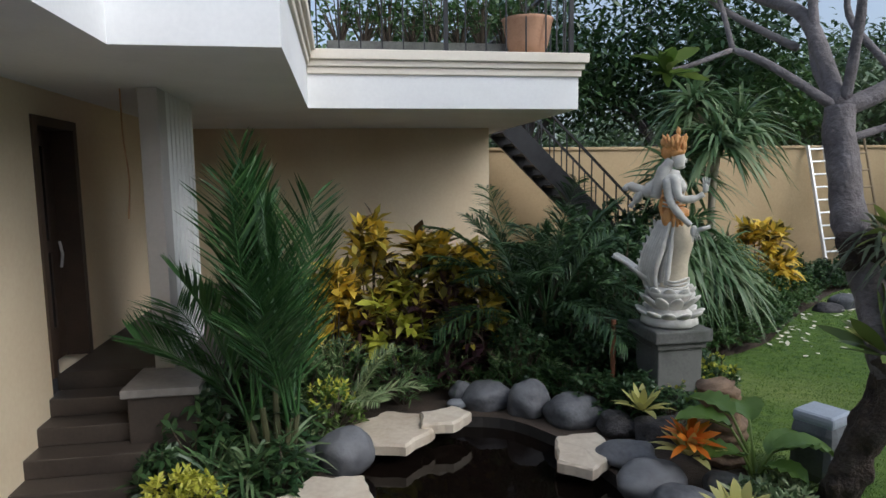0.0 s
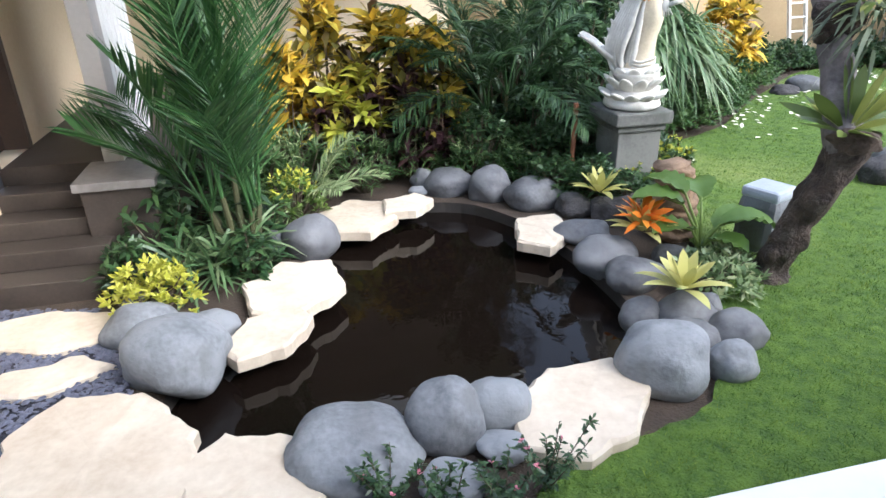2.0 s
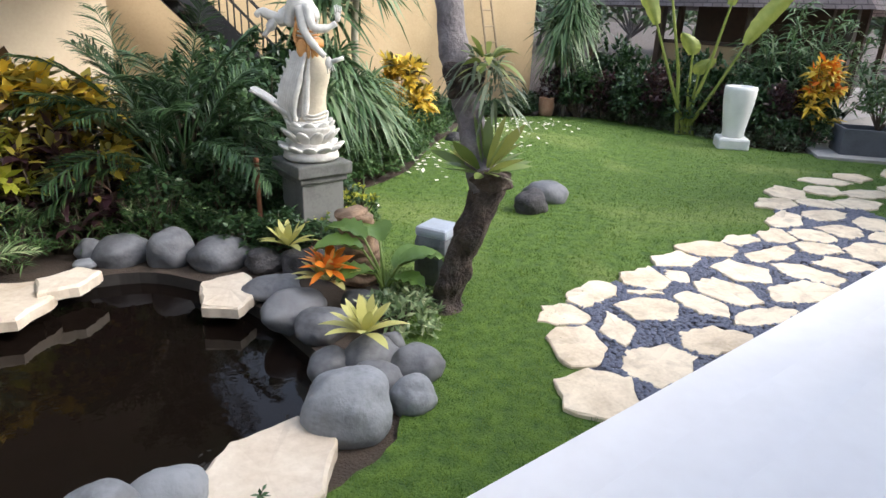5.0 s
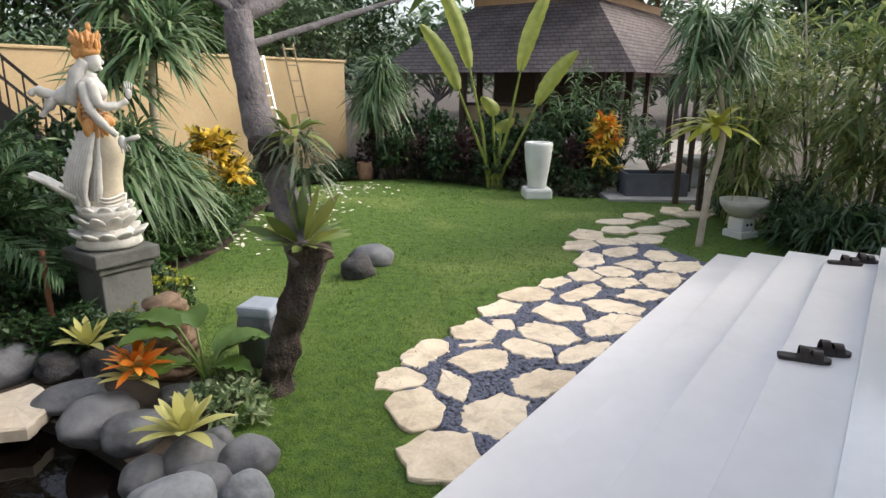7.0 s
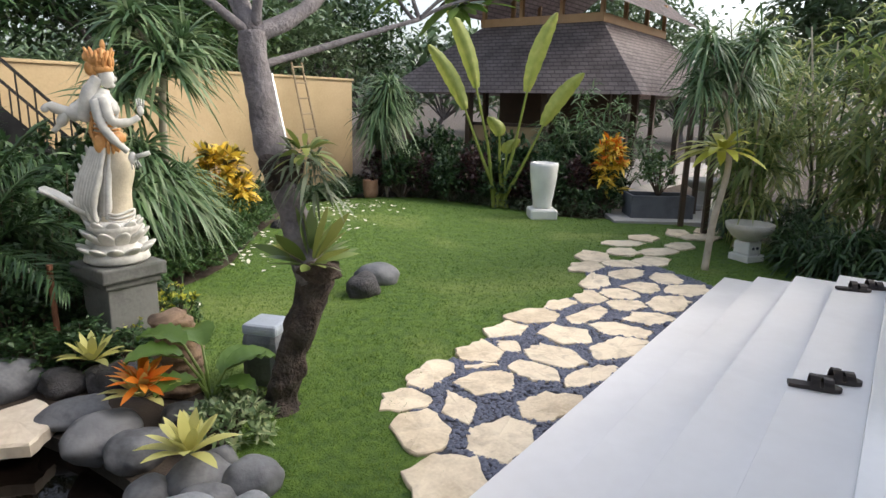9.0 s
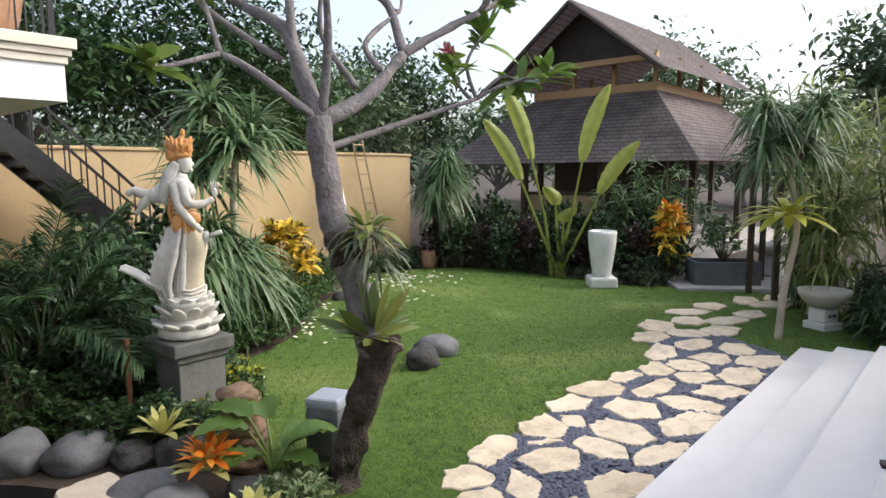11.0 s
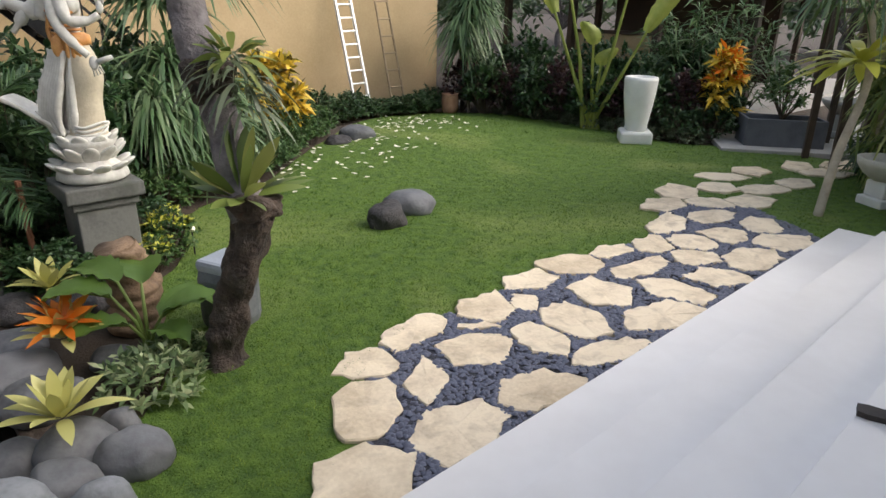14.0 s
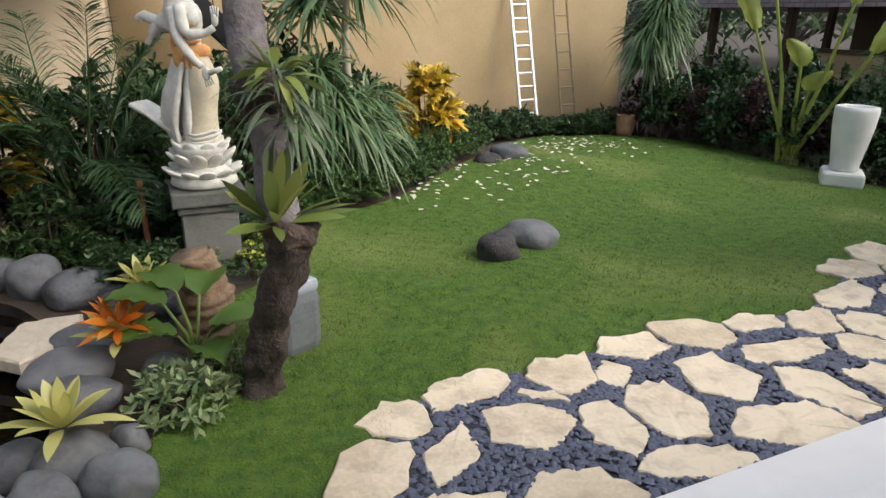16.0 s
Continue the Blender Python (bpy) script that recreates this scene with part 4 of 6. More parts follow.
    tube(g, smooth_curve([(-0.12, -0.12, 1.72), (0.02, -0.16, 1.68), (0.12, -0.1, 1.72)], 3), 0.025, 7)
    tube(g, smooth_curve([(-0.1, -0.1, 1.7), (-0.14, -0.1, 1.52), (-0.1, -0.12, 1.4)], 3), 0.022, 7)
    g.faces.ensure_lookup_table()
    for f in g.faces[n0:]:
        f.material_index = 1
    return g


solid("statue", statue(), [M_STATUE, M_GOLD, M_CLOTH], pose(2.41, 6.26, 0.85, 0, 0, -20) @ Matrix.Diagonal((0.79, 0.79, 0.79, 1)), "white carved stone figure with ochre crown on a lotus", "statue", smooth=True)
ped = thing("statue_pedestal", pose(2.41, 6.26, 0, 0, 0, 10) @ Matrix.Diagonal((0.71, 0.71, 0.99, 1)), "weathered grey stone pedestal with moulded cap", "pedestal")
part("shaft", boxed(-0.33, 0.33, -0.33, 0.33, 0.1, 0.66, bevel=0.015), M_PED, ped)
part("plinth", boxed(-0.4, 0.4, -0.4, 0.4, -0.05, 0.1, bevel=0.015), M_PED, ped)
part("moulding", boxed(-0.37, 0.37, -0.37, 0.37, 0.66, 0.73, bevel=0.015), M_PED, ped)
part("cap", boxed(-0.43, 0.43, -0.43, 0.43, 0.73, 0.86, bevel=0.02), M_PED, ped)

urn = thing("garden_urn", pose(11.42, 8.08, 0, 0, 0, -42) @ Matrix.Diagonal((0.9, 0.9, 0.9, 1)), "tall white stone urn on a square base", "urn")
part("base", boxed(-0.32, 0.32, -0.32, 0.32, -0.02, 0.24, bevel=0.05), M_URN, urn)
part("body", lathe(bmesh.new(), [(0.2, 0.24), (0.23, 0.28), (0.22, 0.34), (0.26, 0.6), (0.31, 0.95), (0.325, 1.15), (0.33, 1.24), (0.32, 1.3), (0.285, 1.31), (0.27, 1.25), (0.25, 1.0), (0.05, 0.9)], 40), M_URN, urn, smooth=True)


def basin(x, y, scale, turn):
    b = thing("bird_bath", pose(x, y, 0, 0, 0, turn), "round grey stone basin on a white carved foot", "bird bath", "stone basins")
    bm = boxed(-0.26 * scale, 0.26 * scale, -0.26 * scale, 0.26 * scale, -0.02, 0.1, bevel=0.02)
    part("foot", bm, M_URN, b)
    bm = boxed(-0.2 * scale, 0.2 * scale, -0.2 * scale, 0.2 * scale, 0.1, 0.42 * scale, bevel=0.03)
    shaft = part("shaft", bm, M_URN, b)
    # dark slate balls paint the shade of two carved hollows
    for s in (-1, 1):
        bm = bmesh.new()
        bmesh.ops.create_icosphere(bm, subdivisions=2, radius=0.035 * scale, matrix=pose(s * 0.06 * scale, -0.2 * scale, 0.28 * scale))
        part("carving", bm, M_PLANTER, shaft, "dark ball coloured as the shade of a carved hollow")
    z = 0.42 * scale
    part("bowl", lathe(bmesh.new(), [(0.2 * scale, z), (0.36 * scale, z + 0.08), (0.48 * scale, z + 0.2), (0.5 * scale, z + 0.28), (0.43 * scale, z + 0.28), (0.36 * scale, z + 0.2), (0.05, z + 0.17)], 36), M_BASIN, b, smooth=True)


basin(11.02, 3.68, 0.74, -20)
basin(15.67, 6.43, 1.02, 0)
pl = thing("planter_box", pose(13.45, 6.5, 0, 0, 0, -45) @ Matrix.Diagonal((0.88, 0.88, 0.88, 1)), "dark slate planter trough on grey paving", "planter")
for a, b_, c, d in ((-0.75, 0.75, -0.42, -0.36), (-0.75, 0.75, 0.36, 0.42), (-0.75, -0.69, -0.36, 0.36), (0.69, 0.75, -0.36, 0.36)):
    part("side_panel", boxed(a, b_, c, d, 0.05, 0.6, bevel=0.01), M_PLANTER, pl)
part("soil", boxed(-0.69, 0.69, -0.36, 0.36, 0.05, 0.5), M_SOIL, pl)
pl2 = thing("planter_box", pose(14.87, 5.03, 0, 0, 0, -45) @ Matrix.Diagonal((0.88, 0.88, 0.88, 1)), "small dark slate planter box on grey paving", "planter")
part("box", boxed(-0.35, 0.35, -0.3, 0.3, 0.0, 0.42, bevel=0.01), M_PLANTER, pl2)
part("soil", boxed(-0.3, 0.3, -0.25, 0.25, 0.4, 0.43), M_SOIL, pl2)
solid("paving", boxed(-1.5, 3.2, -0.75, 0.8, -0.1, 0.05, bevel=0.01), M_PAVE, pose(13.75, 6.23, 0, 0, 0, -45), "grey concrete paving strip beside the path", "paving", kind="structure")

M_STOOLTOP = surf("pale_stone_top", (0.24, 0.27, 0.32), (0.38, 0.42, 0.48), 5, 50, 0.45, 0.2)
M_STOOLSIDE = surf("dark_stone_side", (0.06, 0.065, 0.07), (0.15, 0.16, 0.17), 5, 40, 0.85, 0.5)
stool = thing("stone_stool", pose(3.06, 4.68, 0, 0, 0, 32) @ Matrix.Diagonal((0.88, 0.88, 1.2, 1)), "square blue-grey stone stool on the lawn", "stool")
part("seat", boxed(-0.18, 0.18, -0.18, 0.18, 0.37, 0.45, bevel=0.03), M_STOOLTOP, stool, "smooth pale blue-grey top")
part("body", boxed(-0.195, 0.195, -0.195, 0.195, -0.02, 0.4, bevel=0.075), M_STOOLSIDE, stool)
bm = bmesh.new()
tube(bm, smooth_curve([(0, 0, -0.03), (0.02, 0, 0.25), (-0.05, 0.02, 0.6)], 20), list(np.linspace(0.21, 0.15, 41)), 20)
bm.normal_update()
for v in bm.verts:
    v.co += v.normal * (0.035 * noise.noise(v.co * 9) + 0.012 * math.sin(v.co.z * 70)) + Vector((0.02 * noise.noise(v.co * 6), 0.02 * noise.noise(v.co * 6 + Vector((5, 0, 0))), 0.03 * noise.noise(v.co * 7)))
solid("carved_log", bm, M_LOG, pose(2.44, 5.05, 0) @ Matrix.Diagonal((1.0, 1.0, 1.05, 1)), "weathered brown carved log stump by the pond", "log", smooth=True)
solid("steel_post", tube(bmesh.new(), [(0, 0, -0.05), (0, 0, 0.89)], 0.026, 8), M_RUST, pose(1.86, 6.31, 0), "thin rusty brown post beside the pedestal", "post")
solid("clay_pot", lathe(bmesh.new(), [(0.16, 0.0), (0.2, 0.1), (0.22, 0.3), (0.2, 0.46), (0.22, 0.5), (0.17, 0.5), (0.15, 0.3)], 20), M_TERRA, pose(10.1, 12.3, float(height(10.1, 12.3)) - 0.01) @ Matrix.Diagonal((0.88, 0.88, 0.88, 1)), "small mottled terracotta pot by the wall", "pot", smooth=True)


def ladder(x, y, top, lean, turn, n, w, h, material, round_, label, name="ladder"):
    ld = thing(name, pose(x, y, float(height(x, y)) - 0.03, 0, -1.5, turn), label, "ladder")
    for s in (-1, 1):
        bm = bmesh.new()
        if round_:
            tube(bm, [(s * w / 2, 0, 0), (s * w / 2 * 0.85, lean, h)], 0.025, 8)
        else:
            box(bm, s * w / 2 - 0.02, s * w / 2 + 0.02, -0.035, 0.035, 0, math.hypot(h, lean), m=pose(0, 0, 0, -math.degrees(math.atan2(lean, h)), 0, 0))
        part("rail", bm, material, ld)
    for k in range(n):
        f = (k + 0.7) / n
        part("rung", tube(bmesh.new(), [(-w / 2, lean * f, h * f), (w / 2, lean * f, h * f)], 0.02, 8), material, ld)


ladder(8.16, 12.7, 0, 0.74, 9.5, 11, 0.38, 2.9, M_ALU, False, "white aluminium ladder leaning on the garden wall")
ladder(9.1, 12.8, 0, 0.78, 9.5, 9, 0.36, 3.2, M_BAMBOO, True, "old bamboo ladder leaning on the garden wall", "bamboo_ladder")


def sandal(x, y, turn, z=0.6):
    s = thing("sandal", HOUSE @ pose(x, y, z, 0, 0, turn) @ Matrix.Diagonal((1.1, 1.15, 1.2, 1)), "dark brown leather slide sandal resting on the steps", "sandal", "sandals on the steps")
    bm = bmesh.new()
    prof = [(0, 0.032), (0.04, 0.04), (0.1, 0.036), (0.17, 0.045), (0.23, 0.048), (0.27, 0.035), (0.285, 0.01)]
    a = [(px, w) for px, w in prof] + [(px, -w) for px, w in reversed(prof)]
    lo, hi = [bm.verts.new((px, w, 0)) for px, w in a], [bm.verts.new((px, w, 0.022)) for px, w in a]
    bm.faces.new(lo[::-1])
    bm.faces.new(hi)
    for i in range(len(a)):
        j = (i + 1) % len(a)
        bm.faces.new((lo[i], lo[j], hi[j], hi[i]))
    part("sole", bm, M_SOLE, s)
    for x0, x1, h in ((0.11, 0.16, 0.075), (0.18, 0.235, 0.06)):
        bm = bmesh.new()
        pr = None
        for k in range(9):
            t = math.pi * k / 8
            p = [bm.verts.new((xx, 0.05 * math.cos(t), 0.01 + h * math.sin(t) * q)) for xx, q in ((x0, 1.0), (x1, 0.95), (x1, 0.86), (x0, 0.9))]
            if pr:
                for q in range(4):
                    bm.faces.new((pr[q], pr[(q + 1) % 4], p[(q + 1) % 4], p[q]))
            pr = p
        part("strap", bm, M_LEATHER, s)


sandal(3.9, -1.33, -74)
sandal(4.08, -1.44, -66)
sandal(6.78, -1.36, -70)
sandal(6.95, -1.5, -62)

# ---------- pavilion ----------
PAV = HOUSE @ pose(15.05, 3.75, 0) @ Matrix.Diagonal((0.95, 0.8, 0.9, 1))
pav = thing("pavilion", PAV, "open timber pavilion with two-tier brown shingle roof", "pavilion")
bm = bmesh.new()
low = [bm.verts.new(p) for p in ((-0.1, -0.1, 2.95), (11.1, -0.1, 2.95), (11.1, 10.5, 2.95), (-0.1, 10.5, 2.95))]
mid = [bm.verts.new(p) for p in ((2.6, 2.7, 5.3), (8.4, 2.7, 5.3), (8.4, 7.7, 5.3), (2.6, 7.7, 5.3))]
for i in range(4):
    j = (i + 1) % 4
    bm.faces.new((low[i], low[j], mid[j], mid[i]))
bmesh.ops.solidify(bm, geom=bm.faces[:], thickness=-0.12)
part("lower_roof", bm, M_SHINGLE, pav, "brown shingle skirt roof")
for side in (-1, 1):
    bm = bmesh.new()
    ve = 5.2 + side * 3.6
    q = [bm.verts.new(p) for p in ((1.2, ve, 5.7), (9.8, ve, 5.7), (10.0, 5.2, 8.15), (1.0, 5.2, 8.15))]
    bm.faces.new(q if side < 0 else q[::-1])
    bmesh.ops.solidify(bm, geom=bm.faces[:], thickness=0.16)
    part("upper_roof", bm, M_SHINGLE, pav)
    bm = bmesh.new()
    tube(bm, [(1.05, ve, 5.62), (1.0, 5.2, 8.05)], 0.09, 6)
    part("barge_board", bm, M_DARKWOOD, pav)
# added dark sheet stands for the shade inside the open gable
bm = bmesh.new()
q = [bm.verts.new(p) for p in ((1.9, 2.5, 6.25), (1.9, 7.9, 6.25), (1.9, 5.2, 8.0))]
bm.faces.new(q)
bmesh.ops.solidify(bm, geom=bm.faces[:], thickness=0.06)
part("gable_panel", bm, M_DARKWOOD, pav)
part("tie_beam", boxed(1.8, 2.05, 2.3, 8.1, 6.1, 6.28), M_WOOD, pav)
for u in (2.6, 4.5, 6.5, 8.4):
    for v in (2.7, 7.7):
        part("clerestory_post", boxed(u - 0.07, u + 0.07, v - 0.07, v + 0.07, 5.25, 6.5), M_WOOD, pav)
for v in (4.3, 6.0):
    part("clerestory_post", boxed(2.53, 2.67, v - 0.07, v + 0.07, 5.25, 6.3), M_WOOD, pav)
for a in ((2.5, 8.5, 2.6, 2.8), (2.5, 8.5, 7.6, 7.8), (2.5, 2.7, 2.8, 7.6), (8.3, 8.5, 2.8, 7.6)):
    part("ring_beam", boxed(*a, 5.25, 5.52), M_WOOD, pav)
for u in (0.7, 5.5, 10.3):
    for v in (0.7, 3.6, 6.8, 9.7):
        part("post", boxed(u - 0.1, u + 0.1, v - 0.1, v + 0.1, 0, 3.4), M_DARKWOOD, pav)
part("rear_wall", boxed(7.0, 7.2, 3.0, 10.0, 0, 3.2), M_DARKWOOD, pav)
part("low_wall", boxed(0.9, 1.1, 3.7, 7.0, 0, 1.9), M_CREAM, pav)
part("sill", boxed(0.85, 1.15, 3.7, 7.0, 1.9, 2.0), M_DARKWOOD, pav)
part("floor_slab", boxed(0.3, 10.8, 0.3, 10.2, -0.05, 0.3), M_PAVE, pav)

# ---------- plants ----------
def plant(name, x, y, z, turn, label, category, group=""):
    return thing(name, pose(x, y, z, 0, 0, turn), label, category, group)


def gz(x, y):
    return float(height(x, y)) - 0.03


def frond_mesh(length, rise, arch, leaflets, leaf_len, leaf_w, droop, material, gen, stalk=0.25):
    """A feather palm frond in the local xz plane: an arching midrib with leaflets on both sides."""
    n = 14
    s = np.linspace(0, 1, n)
    ax, az = np.cos(rise), np.sin(rise)
    mid = np.stack([length * s * ax + 0.35 * arch * length * s ** 2, np.zeros(n), length * s * az - arch * length * s ** 2], 1)
    bm = tube(bmesh.new(), mid.tolist(), list(np.linspace(0.014, 0.003, n)), 5)
    me0 = mesh_of("rib", bm, material, True)
    vs = np.array([v.co for v in me0.vertices])
    fs = np.array([list(p.vertices) for p in me0.polygons if len(p.vertices) == 4])
    bpy.data.meshes.remove(me0)
    t = np.linspace(stalk, 1, leaflets)
    base = np.stack([np.interp(t, s, mid[:, k]) for k in range(3)], 1)
    tan = unit(np.stack([np.gradient(np.interp(t, s, mid[:, k])) for k in range(3)], 1))
    chunks = [(vs, fs)]
    for side in (-1, 1):
        d = tan * gen.uniform(0.6, 0.9, (leaflets, 1)) + np.array([0, side, 0]) * gen.uniform(0.7, 1.0, (leaflets, 1)) + np.array([0, 0, 0.35])
        L = leaf_len * (0.45 + 0.75 * np.sin(np.pi * np.clip((t - stalk) / (1 - stalk) * 0.85 + 0.12, 0, 1))) * gen.uniform(0.85, 1.1, leaflets)
        chunks.append(blades(base, d, L, leaf_w, droop * gen.uniform(0.5, 1.4, leaflets), 3, "lance", gen=gen))
    return leaf_mesh("frond", chunks, material)


def feather_palm(x, y, stems, fronds, length, rise, arch, leaflets, leaf_len, leaf_w, droop, material, label, seed, spread=0.25, stem_h=0.5):
    gen = np.random.default_rng(seed)
    p = plant("palm", x, y, gz(x, y), 0, label, "palm")
    kinds = [frond_mesh(length * f, rise * r, arch * a, leaflets, leaf_len, leaf_w, droop, material, gen) for f, r, a in ((1, 1, 1), (0.85, 0.85, 1.2), (1.08, 1.12, 0.8), (0.7, 0.7, 1.4), (1.15, 1.22, 0.6))]
    tops = []
    for k in range(stems):
        a = 2 * math.pi * k / stems + gen.uniform(-0.4, 0.4)
        r = spread * gen.uniform(0.3, 1)
        h = stem_h * gen.uniform(0.7, 1.3)
        b, t = Vector((r * 0.5 * math.cos(a), r * 0.5 * math.sin(a), 0)), Vector((r * math.cos(a), r * math.sin(a), h))
        part("stem", tube(bmesh.new(), [b, b.lerp(t, 0.5), t], [0.035, 0.03, 0.022], 7), M_STEM, p)
        tops.append((t, a))
    for k in range(fronds):
        t, a0 = tops[k % stems]
        a = math.degrees(a0) + gen.uniform(-75, 75)
        part("frond", kinds[k % len(kinds)], None, p, at=pose(t.x, t.y, t.z - 0.05, gen.uniform(-12, 12), gen.uniform(-14, 10), a))
    return p


M_STEM = surf("green_stem", (0.03, 0.035, 0.015), (0.1, 0.1, 0.045), 8, 50, 0.6, 0.3)
M_TWIG = surf("brown_twig", (0.05, 0.035, 0.025), (0.13, 0.1, 0.07), 10, 60, 0.85, 0.5)


def rosettes(tips, ways, per, L, W, droop, material, gen, shape="lance", spread=0.9, segs=2):
    """Leaves radiating from shoot tips."""
    tips, ways = np.repeat(tips, per, 0), np.repeat(unit(ways), per, 0)
    n = len(tips)
    d = ways * gen.uniform(0.1, 0.9, (n, 1)) + sphere_dirs(n, -0.5, gen) * spread
    base = tips - ways * gen.uniform(0, 0.18, (n, 1)) * (L / 0.25)
    return blades(base, d, L * gen.uniform(0.6, 1.15, n), W * gen.uniform(0.7, 1.15, n), droop * gen.uniform(0.2, 1.4, n), segs, shape, gen=gen)


def bush_parts(r, h, shoots, per, L, W, droop, gen, shape, spread, base_open=0.25, low=0.25):
    """Stems and shoot tips of a bush of radius r and height h."""
    d = sphere_dirs(shoots, 0.02, gen)
    rad = gen.uniform(0.55, 1.0, (shoots, 1)) ** 0.6
    tips = d * rad * np.array([r, r, h * (1 - low)]) + np.array([0, 0, h * low])
    tips += gen.normal(0, 0.05 * r, tips.shape)
    ways = d + np.array([0, 0, 0.5])
    bm = bmesh.new()
    for t in tips[:: max(1, shoots // 16)]:
        b = Vector((t[0] * base_open * 0.4, t[1] * base_open * 0.4, -0.02))
        tube(bm, [b, b.lerp(Vector(t), 0.55) + Vector((0, 0, 0.04 * h)), Vector(t)], [0.012, 0.009, 0.005], 5)
    return tips, ways, bm


BUSHES = {}


def bush(kind, x, y, r, h, material, label, shoots=70, per=7, L=0.12, W=0.04, droop=0.4, shape="lance", spread=0.9, seed=0, name="shrub", category="shrub", group="", second=None, low=0.25, z=None):
    """A shrub; bushes of one kind share their meshes and are turned and sized apart."""
    if kind not in BUSHES:
        gen = np.random.default_rng(seed + len(kind) * 7)
        tips, ways, bm = bush_parts(r, h, shoots, per, L, W, droop, gen, shape, spread, low=low)
        stems = mesh_of("stems", bm, M_TWIG)
        me = leaf_mesh("foliage", [rosettes(tips, ways, per, L, W, droop, material, gen, shape, spread)], material)
        me2 = None
        if second:
            pick = tips[:, 2] > np.quantile(tips[:, 2], 0.55)
            me2 = leaf_mesh("tips", [rosettes(tips[pick] + np.array([0, 0, 0.03]), ways[pick], max(3, per // 2), L * 0.9, W, droop * 0.6, second, gen, shape, spread * 0.8)], second)
        BUSHES[kind] = (r, h, stems, me, me2)
    r0, h0, stems, me, me2 = BUSHES[kind]
    p = plant(name, x, y, gz(x, y) if z is None else z, gen_main.uniform(0, 360), label, category, group)
    s = Matrix.Diagonal((r / r0, r / r0, h / h0, 1))
    tagged(part("branchwork", stems, None, p, at=s), kind="stuff")
    tagged(part("foliage", me, None, p, at=s), kind="stuff")
    if me2:
        tagged(part("young_foliage", me2, None, p, at=s), kind="stuff")
    return p


gen_main = np.random.default_rng(11)

# palms by the pond
feather_palm(-1.26, 4.95, 7, 19, 2.0, 1.5, 0.2, 46, 0.5, 0.018, 0.08, L_PALM, "tall clumping feather palm with glossy green fronds", 5, 0.3, 0.55)
feather_palm(1.22, 7.24, 6, 30, 1.8, 1.1, 0.5, 56, 0.36, 0.017, 0.45, L_DARK, "dark feathery palm with fine drooping leaflets", 6, 0.3, 0.75)
feather_palm(-0.9, 5.92, 4, 10, 0.85, 0.9, 0.5, 26, 0.22, 0.014, 0.3, L_VARIEG, "small feathery pale green palm", 8, 0.15, 0.15)

# crotons behind the pond
for x, y, r, h, m1, m2 in ((-0.74, 7.38, 0.36, 2.05, L_CROTON, L_CROTON_Y), (-0.11, 7.29, 0.48, 1.85, L_CROTON, L_CROTON_Y), (-1.14, 7.04, 0.38, 1.52, L_CROTON_Y, L_CROTON),
                           (-0.46, 6.99, 0.4, 1.38, L_LIME, L_CROTON), (0.42, 7.39, 0.43, 1.66, L_CROTON, L_CROTON_Y)):
    bush("croton%s%s" % (m1.name, m2.name), x, y, r, h, m1, "croton shrub with yellow, orange and dark red leaves", 34, 13, 0.28, 0.1, 0.4, "lance", 0.75, 3, "croton", "croton", "crotons behind the pond", m2, 0.3)
for x, y, r, h in ((-0.03, 6.87, 0.38, 1.09), (0.55, 6.93, 0.4, 0.99), (0.22, 7.08, 0.38, 1.33), (-0.61, 6.82, 0.34, 0.95)):
    bush("purple", x, y, r, h, L_PURPLE, "dark purple broad-leaved shrub", 30, 12, 0.24, 0.08, 0.5, "lance", 0.9, 4, "shrub", "shrub", "purple shrubs", L_CROTON, 0.25)
for x, y, r, h in ((-0.97, 6.43, 0.39, 0.8), (-0.34, 6.48, 0.37, 0.66), (0.25, 6.76, 0.33, 0.56), (0.78, 6.64, 0.33, 0.56), (-1.33, 6.09, 0.39, 0.75), (1.21, 6.65, 0.33, 0.52)):
    bush("fine", x, y, r, h, L_MID, "low shrub with fine whorled green leaves", 60, 11, 0.16, 0.018, 0.35, "lance", 1.0, 5, "shrub", "shrub", "fine-leaved shrubs", L_VARIEG)
bush("lime", -0.96, 5.69, 0.33, 0.52, L_BRIGHT, "yellow-green small-leaved shrub by the pond", 90, 9, 0.07, 0.03, 0.3, "oval", 1.0, 6, second=L_LIME)
bush("duranta", -1.71, 4.05, 0.33, 0.39, L_LIME, "bright yellow-green duranta shrub between boulders", 90, 10, 0.07, 0.028, 0.3, "oval", 1.0, 7, second=L_LIME)
for x, y, r, h in ((-1.93, 4.9, 0.34, 0.72), (-1.27, 5.19, 0.34, 0.57), (-1.81, 5.46, 0.39, 0.86), (-1.15, 4.62, 0.27, 0.37), (-1.63, 6.01, 0.44, 1.05), (-2.01, 4.43, 0.25, 0.42)):
    bush("broad", x, y, r, h, L_DARK, "dark green broad-leaved shrub", 40, 9, 0.2, 0.05, 0.6, "lance", 0.95, 8, group="dark shrubs")
